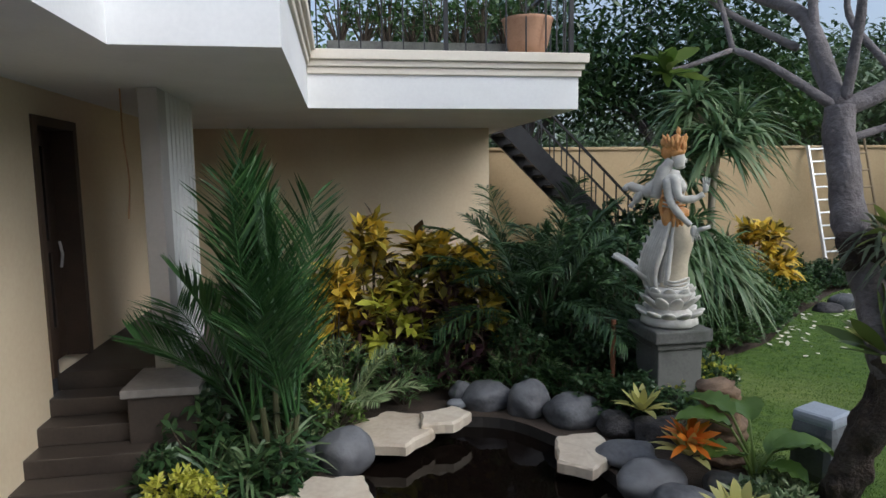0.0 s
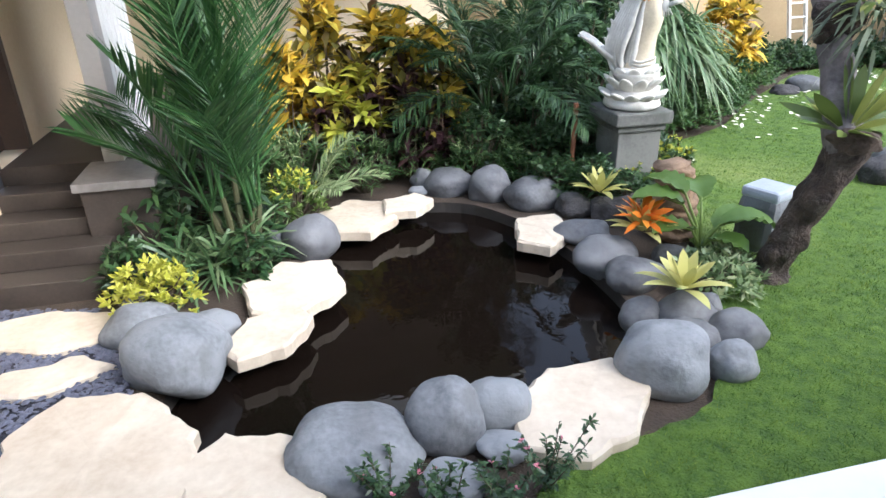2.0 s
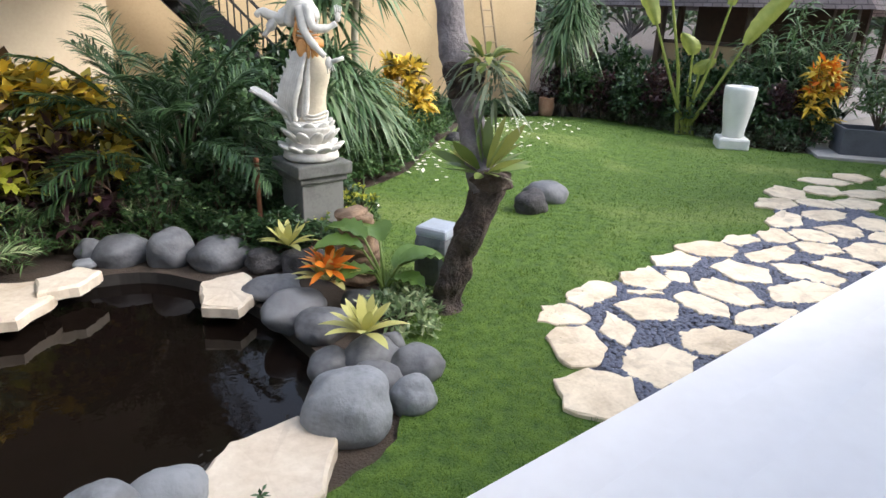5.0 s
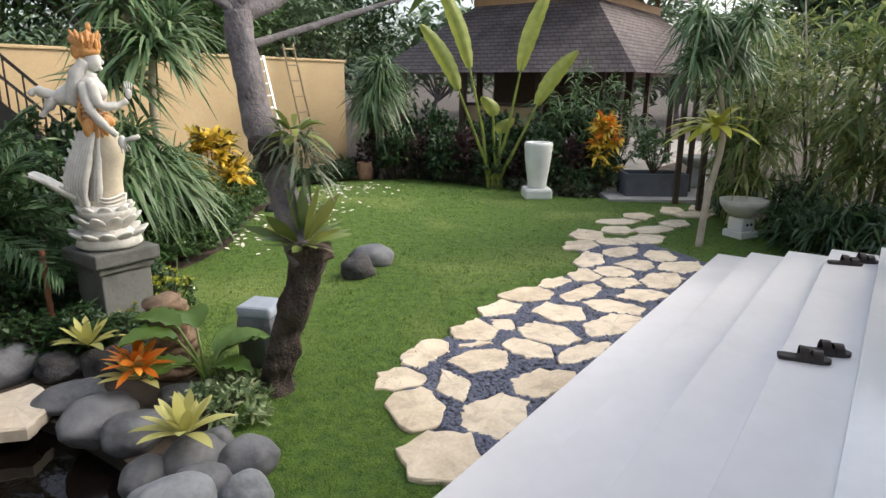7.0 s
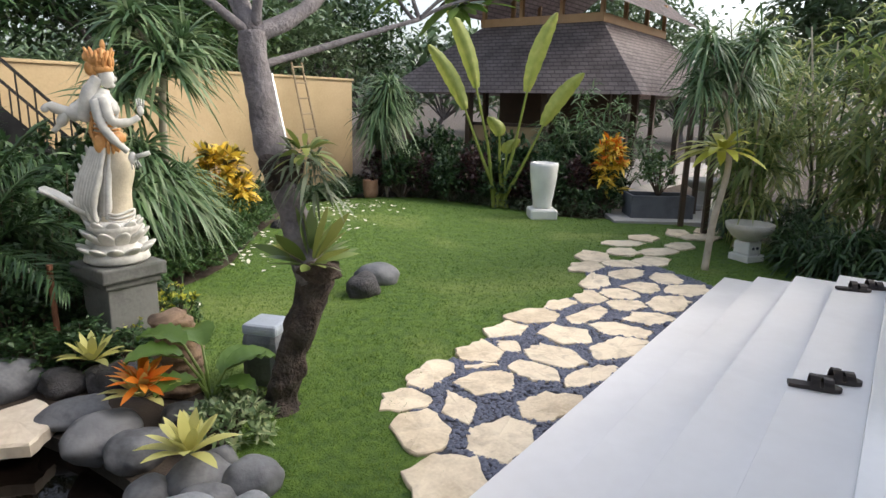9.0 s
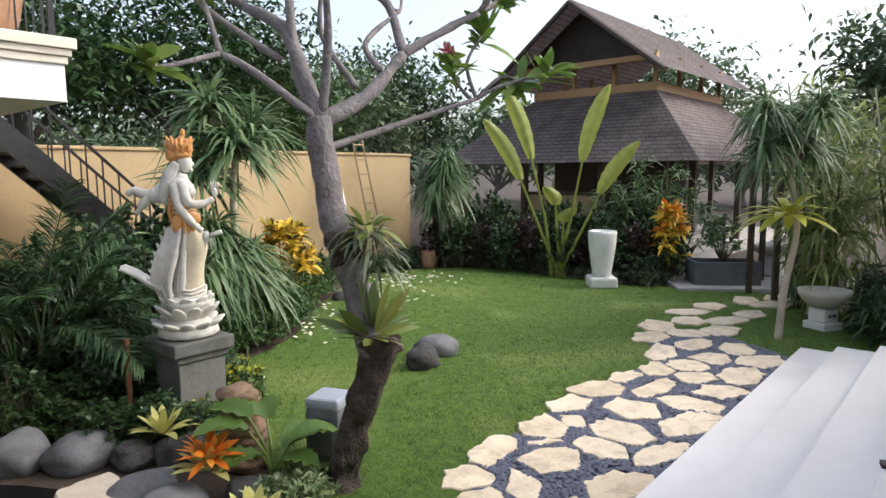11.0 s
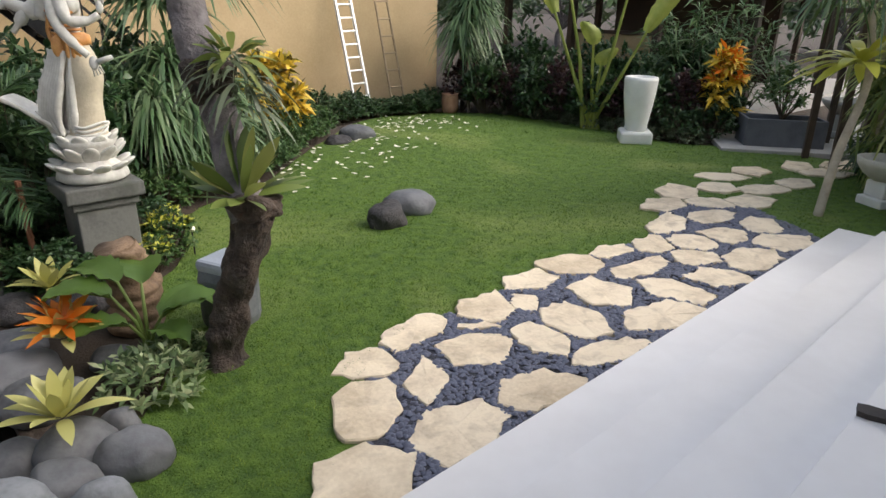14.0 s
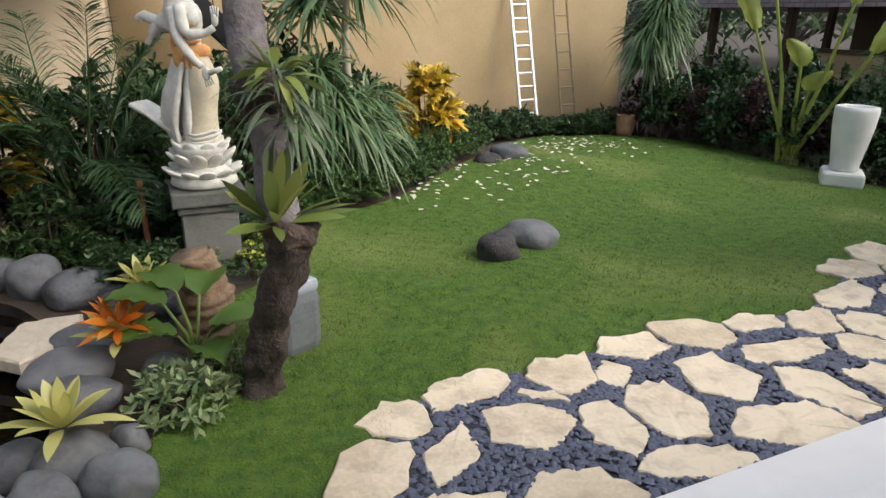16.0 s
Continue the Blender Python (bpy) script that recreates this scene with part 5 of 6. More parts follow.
for x, y, r, h in ((1.55, 7.17, 0.47, 1.13), (1.94, 7.41, 0.47, 1.42), (0.67, 7.77, 0.47, 1.41), (1.52, 7.89, 0.56, 1.79), (2.47, 8.17, 0.57, 1.83), (2.1, 8.55, 0.57, 2.12), (2.85, 8.76, 0.56, 1.91), (3.13, 9.6, 0.65, 2.27), (2.58, 9.47, 0.65, 2.18), (3.96, 10.13, 0.64, 2.06), (4.59, 10.74, 0.55, 1.58), (1.92, 6.74, 0.36, 0.75), (1.59, 6.67, 0.38, 0.71), (2.12, 6.86, 0.38, 0.85), (1.4, 6.5, 0.29, 0.42), (-1.66, 7.31, 0.58, 1.52), (2.2, 6.49, 0.29, 0.5)):
    bush("dark", x, y, r, h, L_DARK, "dense dark green shrub", 110, 10, 0.12, 0.05, 0.4, "oval", 1.0, 9, group="dark shrubs")
for x, y, r, h in ((2.96, 6.4, 0.29, 0.5), (2.39, 6.16, 0.27, 0.4), (2.77, 6.09, 0.24, 0.36)):
    bush("small", x, y, r, h, L_MID, "small bright shrub at the foot of the pedestal", 90, 9, 0.07, 0.03, 0.3, "oval", 1.0, 10, second=L_LIME, group="pedestal shrubs")

for x, y, r, h in ((1.98, 5.9, 0.32, 0.55), (2.28, 5.72, 0.28, 0.42), (1.62, 6.05, 0.32, 0.5), (1.3, 7.5, 0.5, 2.0), (1.8, 7.8, 0.5, 2.15), (0.95, 6.7, 0.4, 0.9), (2.15, 6.75, 0.36, 0.9), (2.85, 6.75, 0.35, 0.6)):
    bush("dark", x, y, r, h, L_DARK, "dense dark green shrub", group="dark shrubs")

# border shrubs along the lawn and the wall
BORDER = [(3.12, 7.99), (3.53, 8.22), (4, 8.45), (4.36, 8.73), (4.68, 9.09), (4.95, 9.45), (5.22, 9.81), (5.57, 10.2), (5.92, 10.55), (6.27, 10.93), (3.58, 8.7), (4.32, 9.5), (4.86, 10.22), (5.56, 11.07)]
for i, (x, y) in enumerate(BORDER):
    bush("border", x, y, 0.46, (0.57, 0.69, 0.5)[i % 3], L_MID, "clipped small-leaved green border shrub", 150, 10, 0.085, 0.036, 0.4, "oval", 1.0, 11, group="border shrubs")
for i in range(12):
    f = i / 11
    x, y = 6.43 + 3.5 * f, 11.95 + 0.95 * f - 0.2 * math.sin(f * 9)
    bush("back", x, y, 0.43, (0.68, 0.76, 0.54, 0.63)[i % 4] * (0.7 if 5 <= i <= 9 else 1.0), L_DARK, "dark green hedge shrub along the wall", 130, 9, 0.1, 0.042, 0.4, "oval", 1.0, 12, group="wall hedge")
for i in range(14):
    f = i / 13
    x, y = 10.6 + 2.4 * f + 0.26 * math.sin(i * 2.1), 12.6 - 4.85 * f
    bush("hedge" if i % 3 else "hedge_red", x, y, 0.56, (1.3, 1.12, 1.42, 1.2)[i % 4], L_DARK if i % 3 else L_PURPLE, "dense dark hedge shrub at the lawn's far edge", 130, 10, 0.14, 0.06, 0.4, "lance", 1.0, 13, group="far hedge")
for i in range(11):
    f = i / 10
    bush("hedge", 11.5 + 2.5 * f + 0.2 * math.sin(i * 1.7), 13.1 - 5.0 * f, 0.62, (1.75, 1.5, 1.95)[i % 3], L_DARK, "dense dark hedge shrub at the lawn's far edge", group="far hedge")
for i in range(10):
    f = i / 9
    x, y = 11.3 + 1.0 * f, 11.7 - 4.1 * f
    bush("cover", x, y, 0.4, 0.3, L_FERN, "low grey-green ground cover", 90, 9, 0.09, 0.03, 0.4, "lance", 1.0, 14, group="ground cover")
for x, y, h in ((12.36, 7.77, 0.72), (12.81, 7.49, 0.81)):
    bush("cover2", x, y, 0.5, h, L_DARK, "dark low shrub beside the planter", 110, 9, 0.1, 0.04, 0.4, "oval", 1.0, 15, group="dark shrubs")
bush("yellow_croton", 5.48, 10.67, 0.6, 1.61, L_CROTON_Y, "golden yellow croton against the cream wall", 60, 15, 0.28, 0.1, 0.5, "lance", 0.9, 16, "croton", "croton", "", L_CROTON)
bush("orange_croton", 13.18, 7.58, 0.4, 1.94, L_CROTON_Y, "orange and yellow croton by the planter", 34, 13, 0.3, 0.09, 0.5, "lance", 0.9, 17, "croton", "croton", "", L_BROM_O)
bush("planter_plant", 13.59, 6.58, 0.45, 1.0, L_MID, "green leafy plant in the slate planter", 60, 9, 0.2, 0.05, 0.5, "lance", 0.9, 18, z=0.5)


# strap-leaved dracaenas
def dracaena(x, y, trunk, heads, label, seed, L=0.8, W=0.05, n=150, droop=0.8, bark=None, radius=0.07, size=1.0):
    gen = np.random.default_rng(seed)
    p = plant("dracaena", x, y, gz(x, y), 0, label, "dracaena")
    p.scale = (size, size, size)
    pts = smooth_curve(trunk, 5)
    part("trunk", tube(bmesh.new(), pts, list(np.linspace(radius, radius * 0.7, len(pts))), 9), bark or M_PALEBARK, p, smooth=True)
    for hx, hy, hz, f in heads:
        near = min(pts, key=lambda q: (q - Vector((hx, hy, hz))).length)
        if (near - Vector((hx, hy, hz))).length > 0.1:
            part("branch", tube(bmesh.new(), [near, near.lerp(Vector((hx, hy, hz)), 0.5) - Vector((0, 0, 0.08)), Vector((hx, hy, hz))], [radius * 0.7, radius * 0.55, radius * 0.45], 7), bark or M_PALEBARK, p)
        m = int(n * f)
        d = sphere_dirs(m, -0.35, gen) + np.array([0, 0, 0.25])
        base = np.array([hx, hy, hz]) + gen.normal(0, 0.03, (m, 3)) - np.array([0, 0, 1]) * gen.uniform(0, 0.3, (m, 1))
        part("leaf_head", leaf_mesh("leaf_head", [blades(base, d, L * f ** 0.3 * gen.uniform(0.7, 1.15, m), W, droop * gen.uniform(0.4, 1.3, m), 5, "lance", gen=gen)], L_STRAP, ), None, p)
    return p


dracaena(4, 9.06, [(0, 0, 0), (0.05, 0, 1.0), (0.0, 0.05, 2.0), (0.05, 0, 2.9)],
         [(0.05, 0, 3.1, 1.3), (-0.45, 0.2, 2.7, 1), (0.5, 0.3, 3.4, 1), (-0.15, 0.5, 3.7, 1)], "tall multi-headed dracaena with long strap leaves", 1, 0.95, 0.055, 170, 0.75, size=0.94)
for x, y, z0 in ((3.31, 8.46, 1.25), (3.81, 8.68, 1.34), (3.59, 8.87, 1.71), (4.18, 9.13, 1.23), (3.13, 8.91, 1.44), (4.41, 9.58, 1.18), (4.04, 8.84, 1.05)):
    dracaena(x, y, [(0, 0, 0), (0.02, 0, z0 * 0.5), (0, 0, z0)], [(0, 0, z0, 1)], "arching strap-leaved dracaena in the border", int(x * 100), 0.85, 0.04, 170, 1.0, M_TWIG, 0.04)
dracaena(10.65, 12.33, [(0, 0, 0), (-0.05, 0, 1.0), (0.0, 0.0, 2.5)], [(0, 0, 2.75, 1.4), (-0.3, 0.1, 2.4, 1), (0.35, 0.1, 2.5, 1), (0.05, 0, 3.2, 1), (-0.1, 0.2, 1.9, 0.8)], "bushy green dracaena on a thin pale trunk", 31, 0.95, 0.05, 190, 0.95, None, 0.045, 0.88)
dracaena(9.82, 3.83, [(0, 0, 0), (0.25, 0.05, 0.8), (0.45, 0.0, 1.7), (0.3, 0.1, 2.6)],
         [(0.3, 0.1, 3.2, 1.3), (-0.2, 0.25, 3.0, 1.1), (0.75, 0.0, 3.05, 1.1), (0.25, -0.3, 3.6, 1.2), (-0.1, 0.3, 3.6, 1), (0.6, 0.4, 3.5, 1)], "leaning dracaena with pale trunk and drooping leaf heads", 33, 0.66, 0.036, 140, 0.95, None, 0.06, 0.94)


def gnarled(pts, radii, sides, amount):
    """A trunk with knots and hollows."""
    g = tube(bmesh.new(), pts, list(radii), sides)
    g.normal_update()
    for v in g.verts:
        p = Vector((v.co.x, v.co.y, v.co.z * 0.6))
        v.co += v.normal * amount * (1.4 * noise.noise(p * 7) + 0.8 * noise.noise(p * 17))
    return g


for x, y in ((-1.4, 4.58), (-1.65, 4.55), (-1.21, 4.81), (-1.74, 4.8), (-1.27, 5.19)):
    dracaena(x, y, [(0, 0, -0.02), (0.01, 0, 0.03), (0, 0, 0.06)], [(0, 0, 0.18, 1)], "clump of upright dark strap leaves under the palm", int(900 + x * 50 + y), 0.62, 0.026, 80, 0.55, M_TWIG, 0.03)


# frangipani leaning by the pond with ferns on its trunk
tree = plant("frangipani", 2.86, 4.14, -0.02, 0, "leaning frangipani with grey bark and ferns on it", "tree")
pts = smooth_curve([(0, 0, 0), (0.04, -0.02, 0.26), (0.12, -0.08, 0.62), (0.23, -0.22, 1.12)], 10)
part("trunk", gnarled(pts, np.interp(np.linspace(0, 1, len(pts)), [0, 0.15, 0.6, 1], [0.18, 0.125, 0.11, 0.135]), 28, 0.04), M_DARKBARK, tree, "dark gnarled lower trunk", True)
pts = smooth_curve([(0.2, -0.2, 1.05), (0.17, -0.02, 1.45), (0.13, 0.12, 1.8), (0.06, 0.22, 2.3), (0.04, 0.28, 2.85)], 10)
part("trunk", gnarled(pts, np.linspace(0.115, 0.1, len(pts)), 18, 0.018), M_BARK, tree, "smooth grey upper trunk", True)
tips = []
g2 = np.random.default_rng(77)


def limb(p0, p1, r0, r1, depth):
    p0, p1 = Vector(p0), Vector(p1)
    mid = p0.lerp(p1, 0.5) + Vector(g2.normal(0, 0.08, 3))
    part("limb", gnarled(smooth_curve([p0, mid, p1], 6), np.linspace(r0, r1, 13), 9, 0.12 * r0), M_BARK, tree, smooth=True)
    if depth == 0:
        tips.append((p1, (p1 - mid).normalized()))
        return
    d = (p1 - p0).normalized()
    for s in (-1, 1):
        w = (d + Vector(g2.normal(0, 0.45, 3)) + Vector((0.2 * s, -0.35 * s, 0.2))).normalized()
        limb(p1, p1 + w * g2.uniform(0.5, 0.8), r1, r1 * 0.62, depth - 1)


F0 = (0.04, 0.28, 2.82)
limb(F0, (-0.23, 0.96, 3.75), 0.065, 0.04, 2)
limb(F0, (0.82, 0.26, 3.4), 0.07, 0.045, 2)
limb(F0, (-0.05, 0.56, 3.9), 0.055, 0.032, 2)
limb((0.03, 0.27, 2.6), (1.4, 0.0, 3.05), 0.032, 0.018, 1)
limb((1.4, 0.0, 3.05), (1.82, -0.14, 3.2), 0.018, 0.012, 0)
limb((1.36, 0.02, 3.04), (1.22, 0.16, 3.4), 0.018, 0.012, 0)
limb(F0, (-0.58, 0.6, 3.3), 0.04, 0.022, 1)
limb((0.37, 0.28, 3.1), (0.27, 0.6, 3.9), 0.03, 0.018, 1)
limb((0.06, 0.28, 2.85), (-0.08, -0.04, 3.9), 0.04, 0.022, 1)
limb((0.6, 0.27, 3.25), (0.95, 0.5, 3.8), 0.03, 0.018, 1)
limb((-0.1, 0.6, 3.3), (-0.7, 1.1, 4.0), 0.03, 0.018, 2)
T = np.array([t for t, _ in tips])
D = np.array([d for _, d in tips])
part("crown", leaf_mesh("crown", [rosettes(T, D + np.array([0, 0, 0.4]), 22, 0.3, 0.09, 0.35, L_BRIGHT, g2, "oval", 1.0, 3)], L_BRIGHT), None, tree)
part("blossom", leaf_mesh("blossom", [rosettes(T[3::4] + np.array([0, 0, 0.06]), D[3::4] + np.array([0, 0, 0.6]), 30, 0.1, 0.06, 0.2, M_PINK, g2, "oval", 1.0, 2)], M_PINK), None, tree, "pink blossom cluster")


def epiphyte(x, y, z, n, L, W, droop, material, label, seed, low=-0.4, name="fern", shape="lance"):
    g = np.random.default_rng(seed)
    p = plant(name, x, y, z, 0, label, "fern", "ferns on the trunk")
    d = sphere_dirs(n, low, g)
    b = d * 0.07
    k = n // 3
    for q in range(3):
        part("leaf_tuft", leaf_mesh("leaf_tuft", [blades(b[q * k:(q + 1) * k], d[q * k:(q + 1) * k], L * g.uniform(0.6, 1.15, k), W * g.uniform(0.7, 1.2, k), droop * g.uniform(0.4, 1.3, k), 6, shape, gen=g)], material), None, p)
    return p


epiphyte(3.12, 4.04, 1.84, 50, 0.3, 0.028, 1.1, L_FERN, "grey-green staghorn fern hanging on the trunk", 51, -0.2)
epiphyte(3.05, 4.14, 1.94, 40, 0.26, 0.026, 1.0, L_FERN, "grey-green staghorn fern hanging on the trunk", 52, -0.2)
epiphyte(3.08, 4.06, 1.96, 26, 0.24, 0.055, 0.6, L_NEST, "yellow-green fern tuft on the trunk", 53, -0.1)
epiphyte(3.02, 3.92, 1.17, 30, 0.44, 0.085, 0.16, L_NEST, "yellow-green bird's nest fern on the bent trunk", 54, 0.2)
epiphyte(3.12, 4.02, 1.7, 27, 0.26, 0.026, 1.2, L_FERN, "grey-green staghorn fern hanging on the trunk", 55, -0.1)
rock(2.99, 4.24, 0.3, 0.3, 0.26, 0, M_DARKBARK, 0.35, 0.5, "dark matted fern root ball on the trunk", "fern root balls", 41, 1.85, "root_ball")
rock(3.07, 3.92, 0.32, 0.32, 0.14, 0, M_DARKBARK, 0.35, 0.5, "dark matted fern root ball on the trunk", "fern root balls", 42, 1.13, "root_ball")


# bromeliads, broad-leaved plants and herbs round the pond
def bromeliad(x, y, z, r, n, material, centre, label, seed):
    g = np.random.default_rng(seed)
    p = plant("bromeliad", x, y, z, 0, label, "bromeliad", "bromeliads")
    for k in range(n):
        f = k / n
        a, el = k * 2.4, 0.42 + 0.9 * f
        d = np.array([[math.cos(a) * math.cos(el), math.sin(a) * math.cos(el), math.sin(el)]])
        part("leaf", leaf_mesh("leaf", [blades(d * 0.03, d, r * (1.15 - 0.35 * f), 0.075, 0.45 * (1 - f), 6, "lance", flat=np.array([0, 0, 1.0]), gen=g)], material), None, p)
    if centre:
        m = 26
        d = sphere_dirs(m, 0.0, g)
        part("flower", leaf_mesh("flower", [blades(d * 0.02 + np.array([0, 0, 0.12]), d, r * 0.85, 0.06, 0.2, 3, "lance", gen=g)], centre), None, p, "orange bract cluster")


bromeliad(1.93, 5.55, 0.2, 0.3, 16, L_BROM, None, "pale yellow-green bromeliad on the rocks", 61)
bromeliad(1.97, 4.52, 0.24, 0.3, 18, L_BROM, L_BROM_O, "bromeliad with an orange centre", 62)
bromeliad(1.89, 3.54, 0.26, 0.31, 20, L_BROM, None, "large yellow-green bromeliad between boulders", 63)


def paddle(length, width, droop, material, stalk, gen, cup=0.15):
    """A broad leaf on a stalk in the local xz plane."""
    bm = bmesh.new()
    n, c = 10, 6
    grid = []
    for i in range(n + 1):
        s = i / n
        w = width / 2 * math.sin(math.pi * min(1, s * 0.93 + 0.06)) ** 0.6
        row = []
        for j in range(-c // 2, c // 2 + 1):
            q = j / (c / 2)
            row.append(bm.verts.new((stalk * 0.35 + length * s * 0.8, w * q + 0.01 * math.sin(s * 25) * q, stalk * 0.94 + length * s * 0.55 - droop * length * s * s + cup * width * abs(q) + 0.012 * math.sin(s * 30 + q))))
        grid.append(row)
    for i in range(n):
        for j in range(c):
            bm.faces.new((grid[i][j], grid[i][j + 1], grid[i + 1][j + 1], grid[i + 1][j]))
    tube(bm, [(0, 0, 0), (stalk * 0.12, 0, stalk * 0.55), (stalk * 0.35, 0, stalk * 0.94), (stalk * 0.35 + length * 0.4, 0, stalk * 0.94 + length * 0.275 - droop * length * 0.25 - 0.004)], [0.016, 0.013, 0.01, 0.004], 6)
    return mesh_of("leaf", bm, material, True)


gp = np.random.default_rng(9)
alo = plant("elephant_ear", 2.44, 4.46, 0.0, 0, "broad-leaved green plant with large paddle leaves", "plant")
for k, (a, L, st) in enumerate(((165, 0.5, 0.5), (125, 0.5, 0.55), (10, 0.58, 0.28), (300, 0.4, 0.22), (80, 0.5, 0.5), (345, 0.5, 0.34), (195, 0.46, 0.3))):
    part("leaf", paddle(L, L * 0.58, 0.55, L_BRIGHT, st, gp), None, alo, at=pose(0, 0, 0, 0, 0, a))
bush("varieg", 2.38, 4.03, 0.36, 0.29, L_VARIEG, "low variegated white and green shrub", 80, 8, 0.1, 0.032, 0.3, "lance", 1.0, 19)
bush("varieg", 2.6, 4.35, 0.25, 0.24, L_VARIEG, "low variegated white and green shrub")
gh = np.random.default_rng(15)
for x, y in ((-0.03, 2.17), (0.24, 2.07), (0.49, 2.11), (0.71, 2.2)):
    p = plant("herb", x, y, -0.02, gh.uniform(0, 360), "wispy dark green herb with tiny red flowers", "herb", "herbs by the slabs")
    bm = bmesh.new()
    ch, fl = [], []
    for k in range(9):
        a, l = gh.uniform(0, 6.28), gh.uniform(0.2, 0.4)
        tip = Vector((math.cos(a) * 0.16, math.sin(a) * 0.16, l)) * gh.uniform(0.7, 1.1)
        tube(bm, [(0, 0, 0), tip * 0.5, tip], [0.004, 0.003, 0.002], 4)
        s = gh.uniform(0.15, 1, (34, 1))
        b = np.array(tip)[None] * s
        ch.append(blades(b, sphere_dirs(34, -0.1, gh), 0.045, 0.016, 0.3, 2, "oval", gen=gh))
        if k % 4 == 0:
            fl.append(rosettes(np.array([tip]), np.array([[0, 0, 1.0]]), 7, 0.02, 0.014, 0.1, None, gh, "oval"))
    tagged(part("branchwork", bm, M_TWIG, p), kind="stuff")
    part("foliage", leaf_mesh("foliage", ch, L_DARK), None, p)
    part("flower", leaf_mesh("flower_cluster", fl, M_PINK), None, p)

# traveller's palm behind the lawn
trav = plant("travellers_palm", 11.62, 9.41, 0, 0, "young traveller's palm with tall paddle leaves", "palm")
trav.scale = (1.0, 1.0, 0.97)
for k, (tilt, L, st) in enumerate(((-13, 2.05, 2.85), (10, 2.0, 2.75), (24, 1.5, 2.15), (-21, 1.75, 2.45), (-3, 0.5, 1.7), (4, 0.4, 1.3))):
    bm = bmesh.new()
    a = radians(tilt)
    d = Vector((math.sin(a), 0, math.cos(a)))
    tube(bm, [(0.06 * k - 0.15, 0, 0), d * st * 0.5, d * st], [0.05, 0.036, 0.024], 7)
    part("stalk", bm, L_BANANA, trav, at=pose(0, 0, 0, 0, 0, -48))
    g = bmesh.new()
    rows = []
    for i in range(15):
        s = i / 14
        w = (0.18 + 0.012 * math.sin(s * 50)) * math.sin(math.pi * min(1, s * 0.94 + 0.05)) ** 0.5
        c = d * (st + L * s) + Vector((math.copysign(0.22 * s * s, tilt), 0, -0.12 * L * s * s))
        n_ = Vector((math.cos(a), 0, -math.sin(a)))
        rows.append([g.verts.new(c + n_ * (w * q) + Vector((0, 0.12 * abs(q) + 0.015 * math.sin(s * 40 + q * 2), 0))) for q in (-1, -0.5, 0, 0.5, 1)])
    for p_, q_ in zip(rows, rows[1:]):
        for j in range(4):
            g.faces.new((p_[j], p_[j + 1], q_[j + 1], q_[j]))
    part("leaf", g, L_BANANA, trav, smooth=True, at=pose(0, 0, 0, 0, 0, -48))

# fern tree, rhapis clumps and the thicket past the steps
fern = plant("bird_nest_fern", 10.17, 3.92, 1.74, 0, "yellow-green bird's nest fern on the leaning trunk", "fern")
for k in range(24):
    a, el = k * 2.4, 0.05 + 0.8 * k / 24
    d = np.array([[math.cos(a) * math.cos(el), math.sin(a) * math.cos(el), math.sin(el)]]) + np.array([[-0.25, 0.3, 0]])
    part("leaf", leaf_mesh("leaf", [blades(d * 0.05, d, 0.72, 0.15, 0.45, 6, "lance", flat=np.array([0, 0, 1.0]), gen=gp)], L_LIME), None, fern)
for x, y, h in ((13.88, 8.73, 2.92), (14.19, 8.05, 2.58), (13.58, 9.41, 2.11)):
    bush("rhapis", x, y, 1.05, h, L_STRAP, "tall clump of dark fan-leaved rhapis palm", 70, 11, 0.42, 0.05, 0.6, "lance", 1.0, 21, "rhapis_palm", "palm", "rhapis clump", low=0.3)


def thicket(x, y, h, r, material, seed, label, L=0.5, W=0.045, shoots=80, per=10):
    g = np.random.default_rng(seed)
    p = plant("tall_shrub", x, y, 0, 0, label, "shrub", "thicket past the steps")
    for k in range(6):
        a = gen_main.uniform(0, 6.28)
        t = Vector((math.cos(a) * r * 0.6, math.sin(a) * r * 0.6, h * g.uniform(0.6, 0.95)))
        part("cane", tube(bmesh.new(), [Vector((t.x * 0.3, t.y * 0.3, -0.02)), Vector((t.x * 0.5, t.y * 0.5, t.z * 0.5)), t], [0.03, 0.024, 0.012], 7), M_STEM if k % 2 else M_PALEBARK, p)
    shoots = int(shoots * 1.3)
    d = sphere_dirs(shoots, -0.9, g)
    tp = d * np.array([r * 1.15, r * 1.15, h * 0.5]) * g.uniform(0.4, 1, (shoots, 1)) + np.array([0, 0, h * 0.52])
    part("foliage", leaf_mesh("foliage", [rosettes(tp, d + np.array([0, 0, 0.3]), per, L, W, 0.8, material, g, "lance", 1.0, 3)], material), None, p)


thicket(11.91, 4.07, 3.38, 0.75, L_THICK, 71, "tall loose green shrub with drooping leaves", 0.45, 0.05)
thicket(12.68, 3.12, 4.14, 0.94, L_THICK, 72, "tall yellow-green bamboo-like shrub", 0.4, 0.04, 60)
thicket(11.84, 2.25, 4, 0.95, L_THICK, 73, "tall loose green shrub with drooping leaves", 0.5, 0.06)
thicket(11.19, 1.06, 4.44, 1.06, L_THICK, 74, "tall loose green shrub with drooping leaves", 0.5, 0.06, 100)
thicket(13.63, 4.5, 4.24, 0.92, L_THICK, 75, "tall yellow-green bamboo-like shrub", 0.4, 0.04, 60)
thicket(15.26, 5.44, 4.52, 1.08, L_THICK, 76, "tall loose green shrub with drooping leaves", 0.5, 0.05, 110)
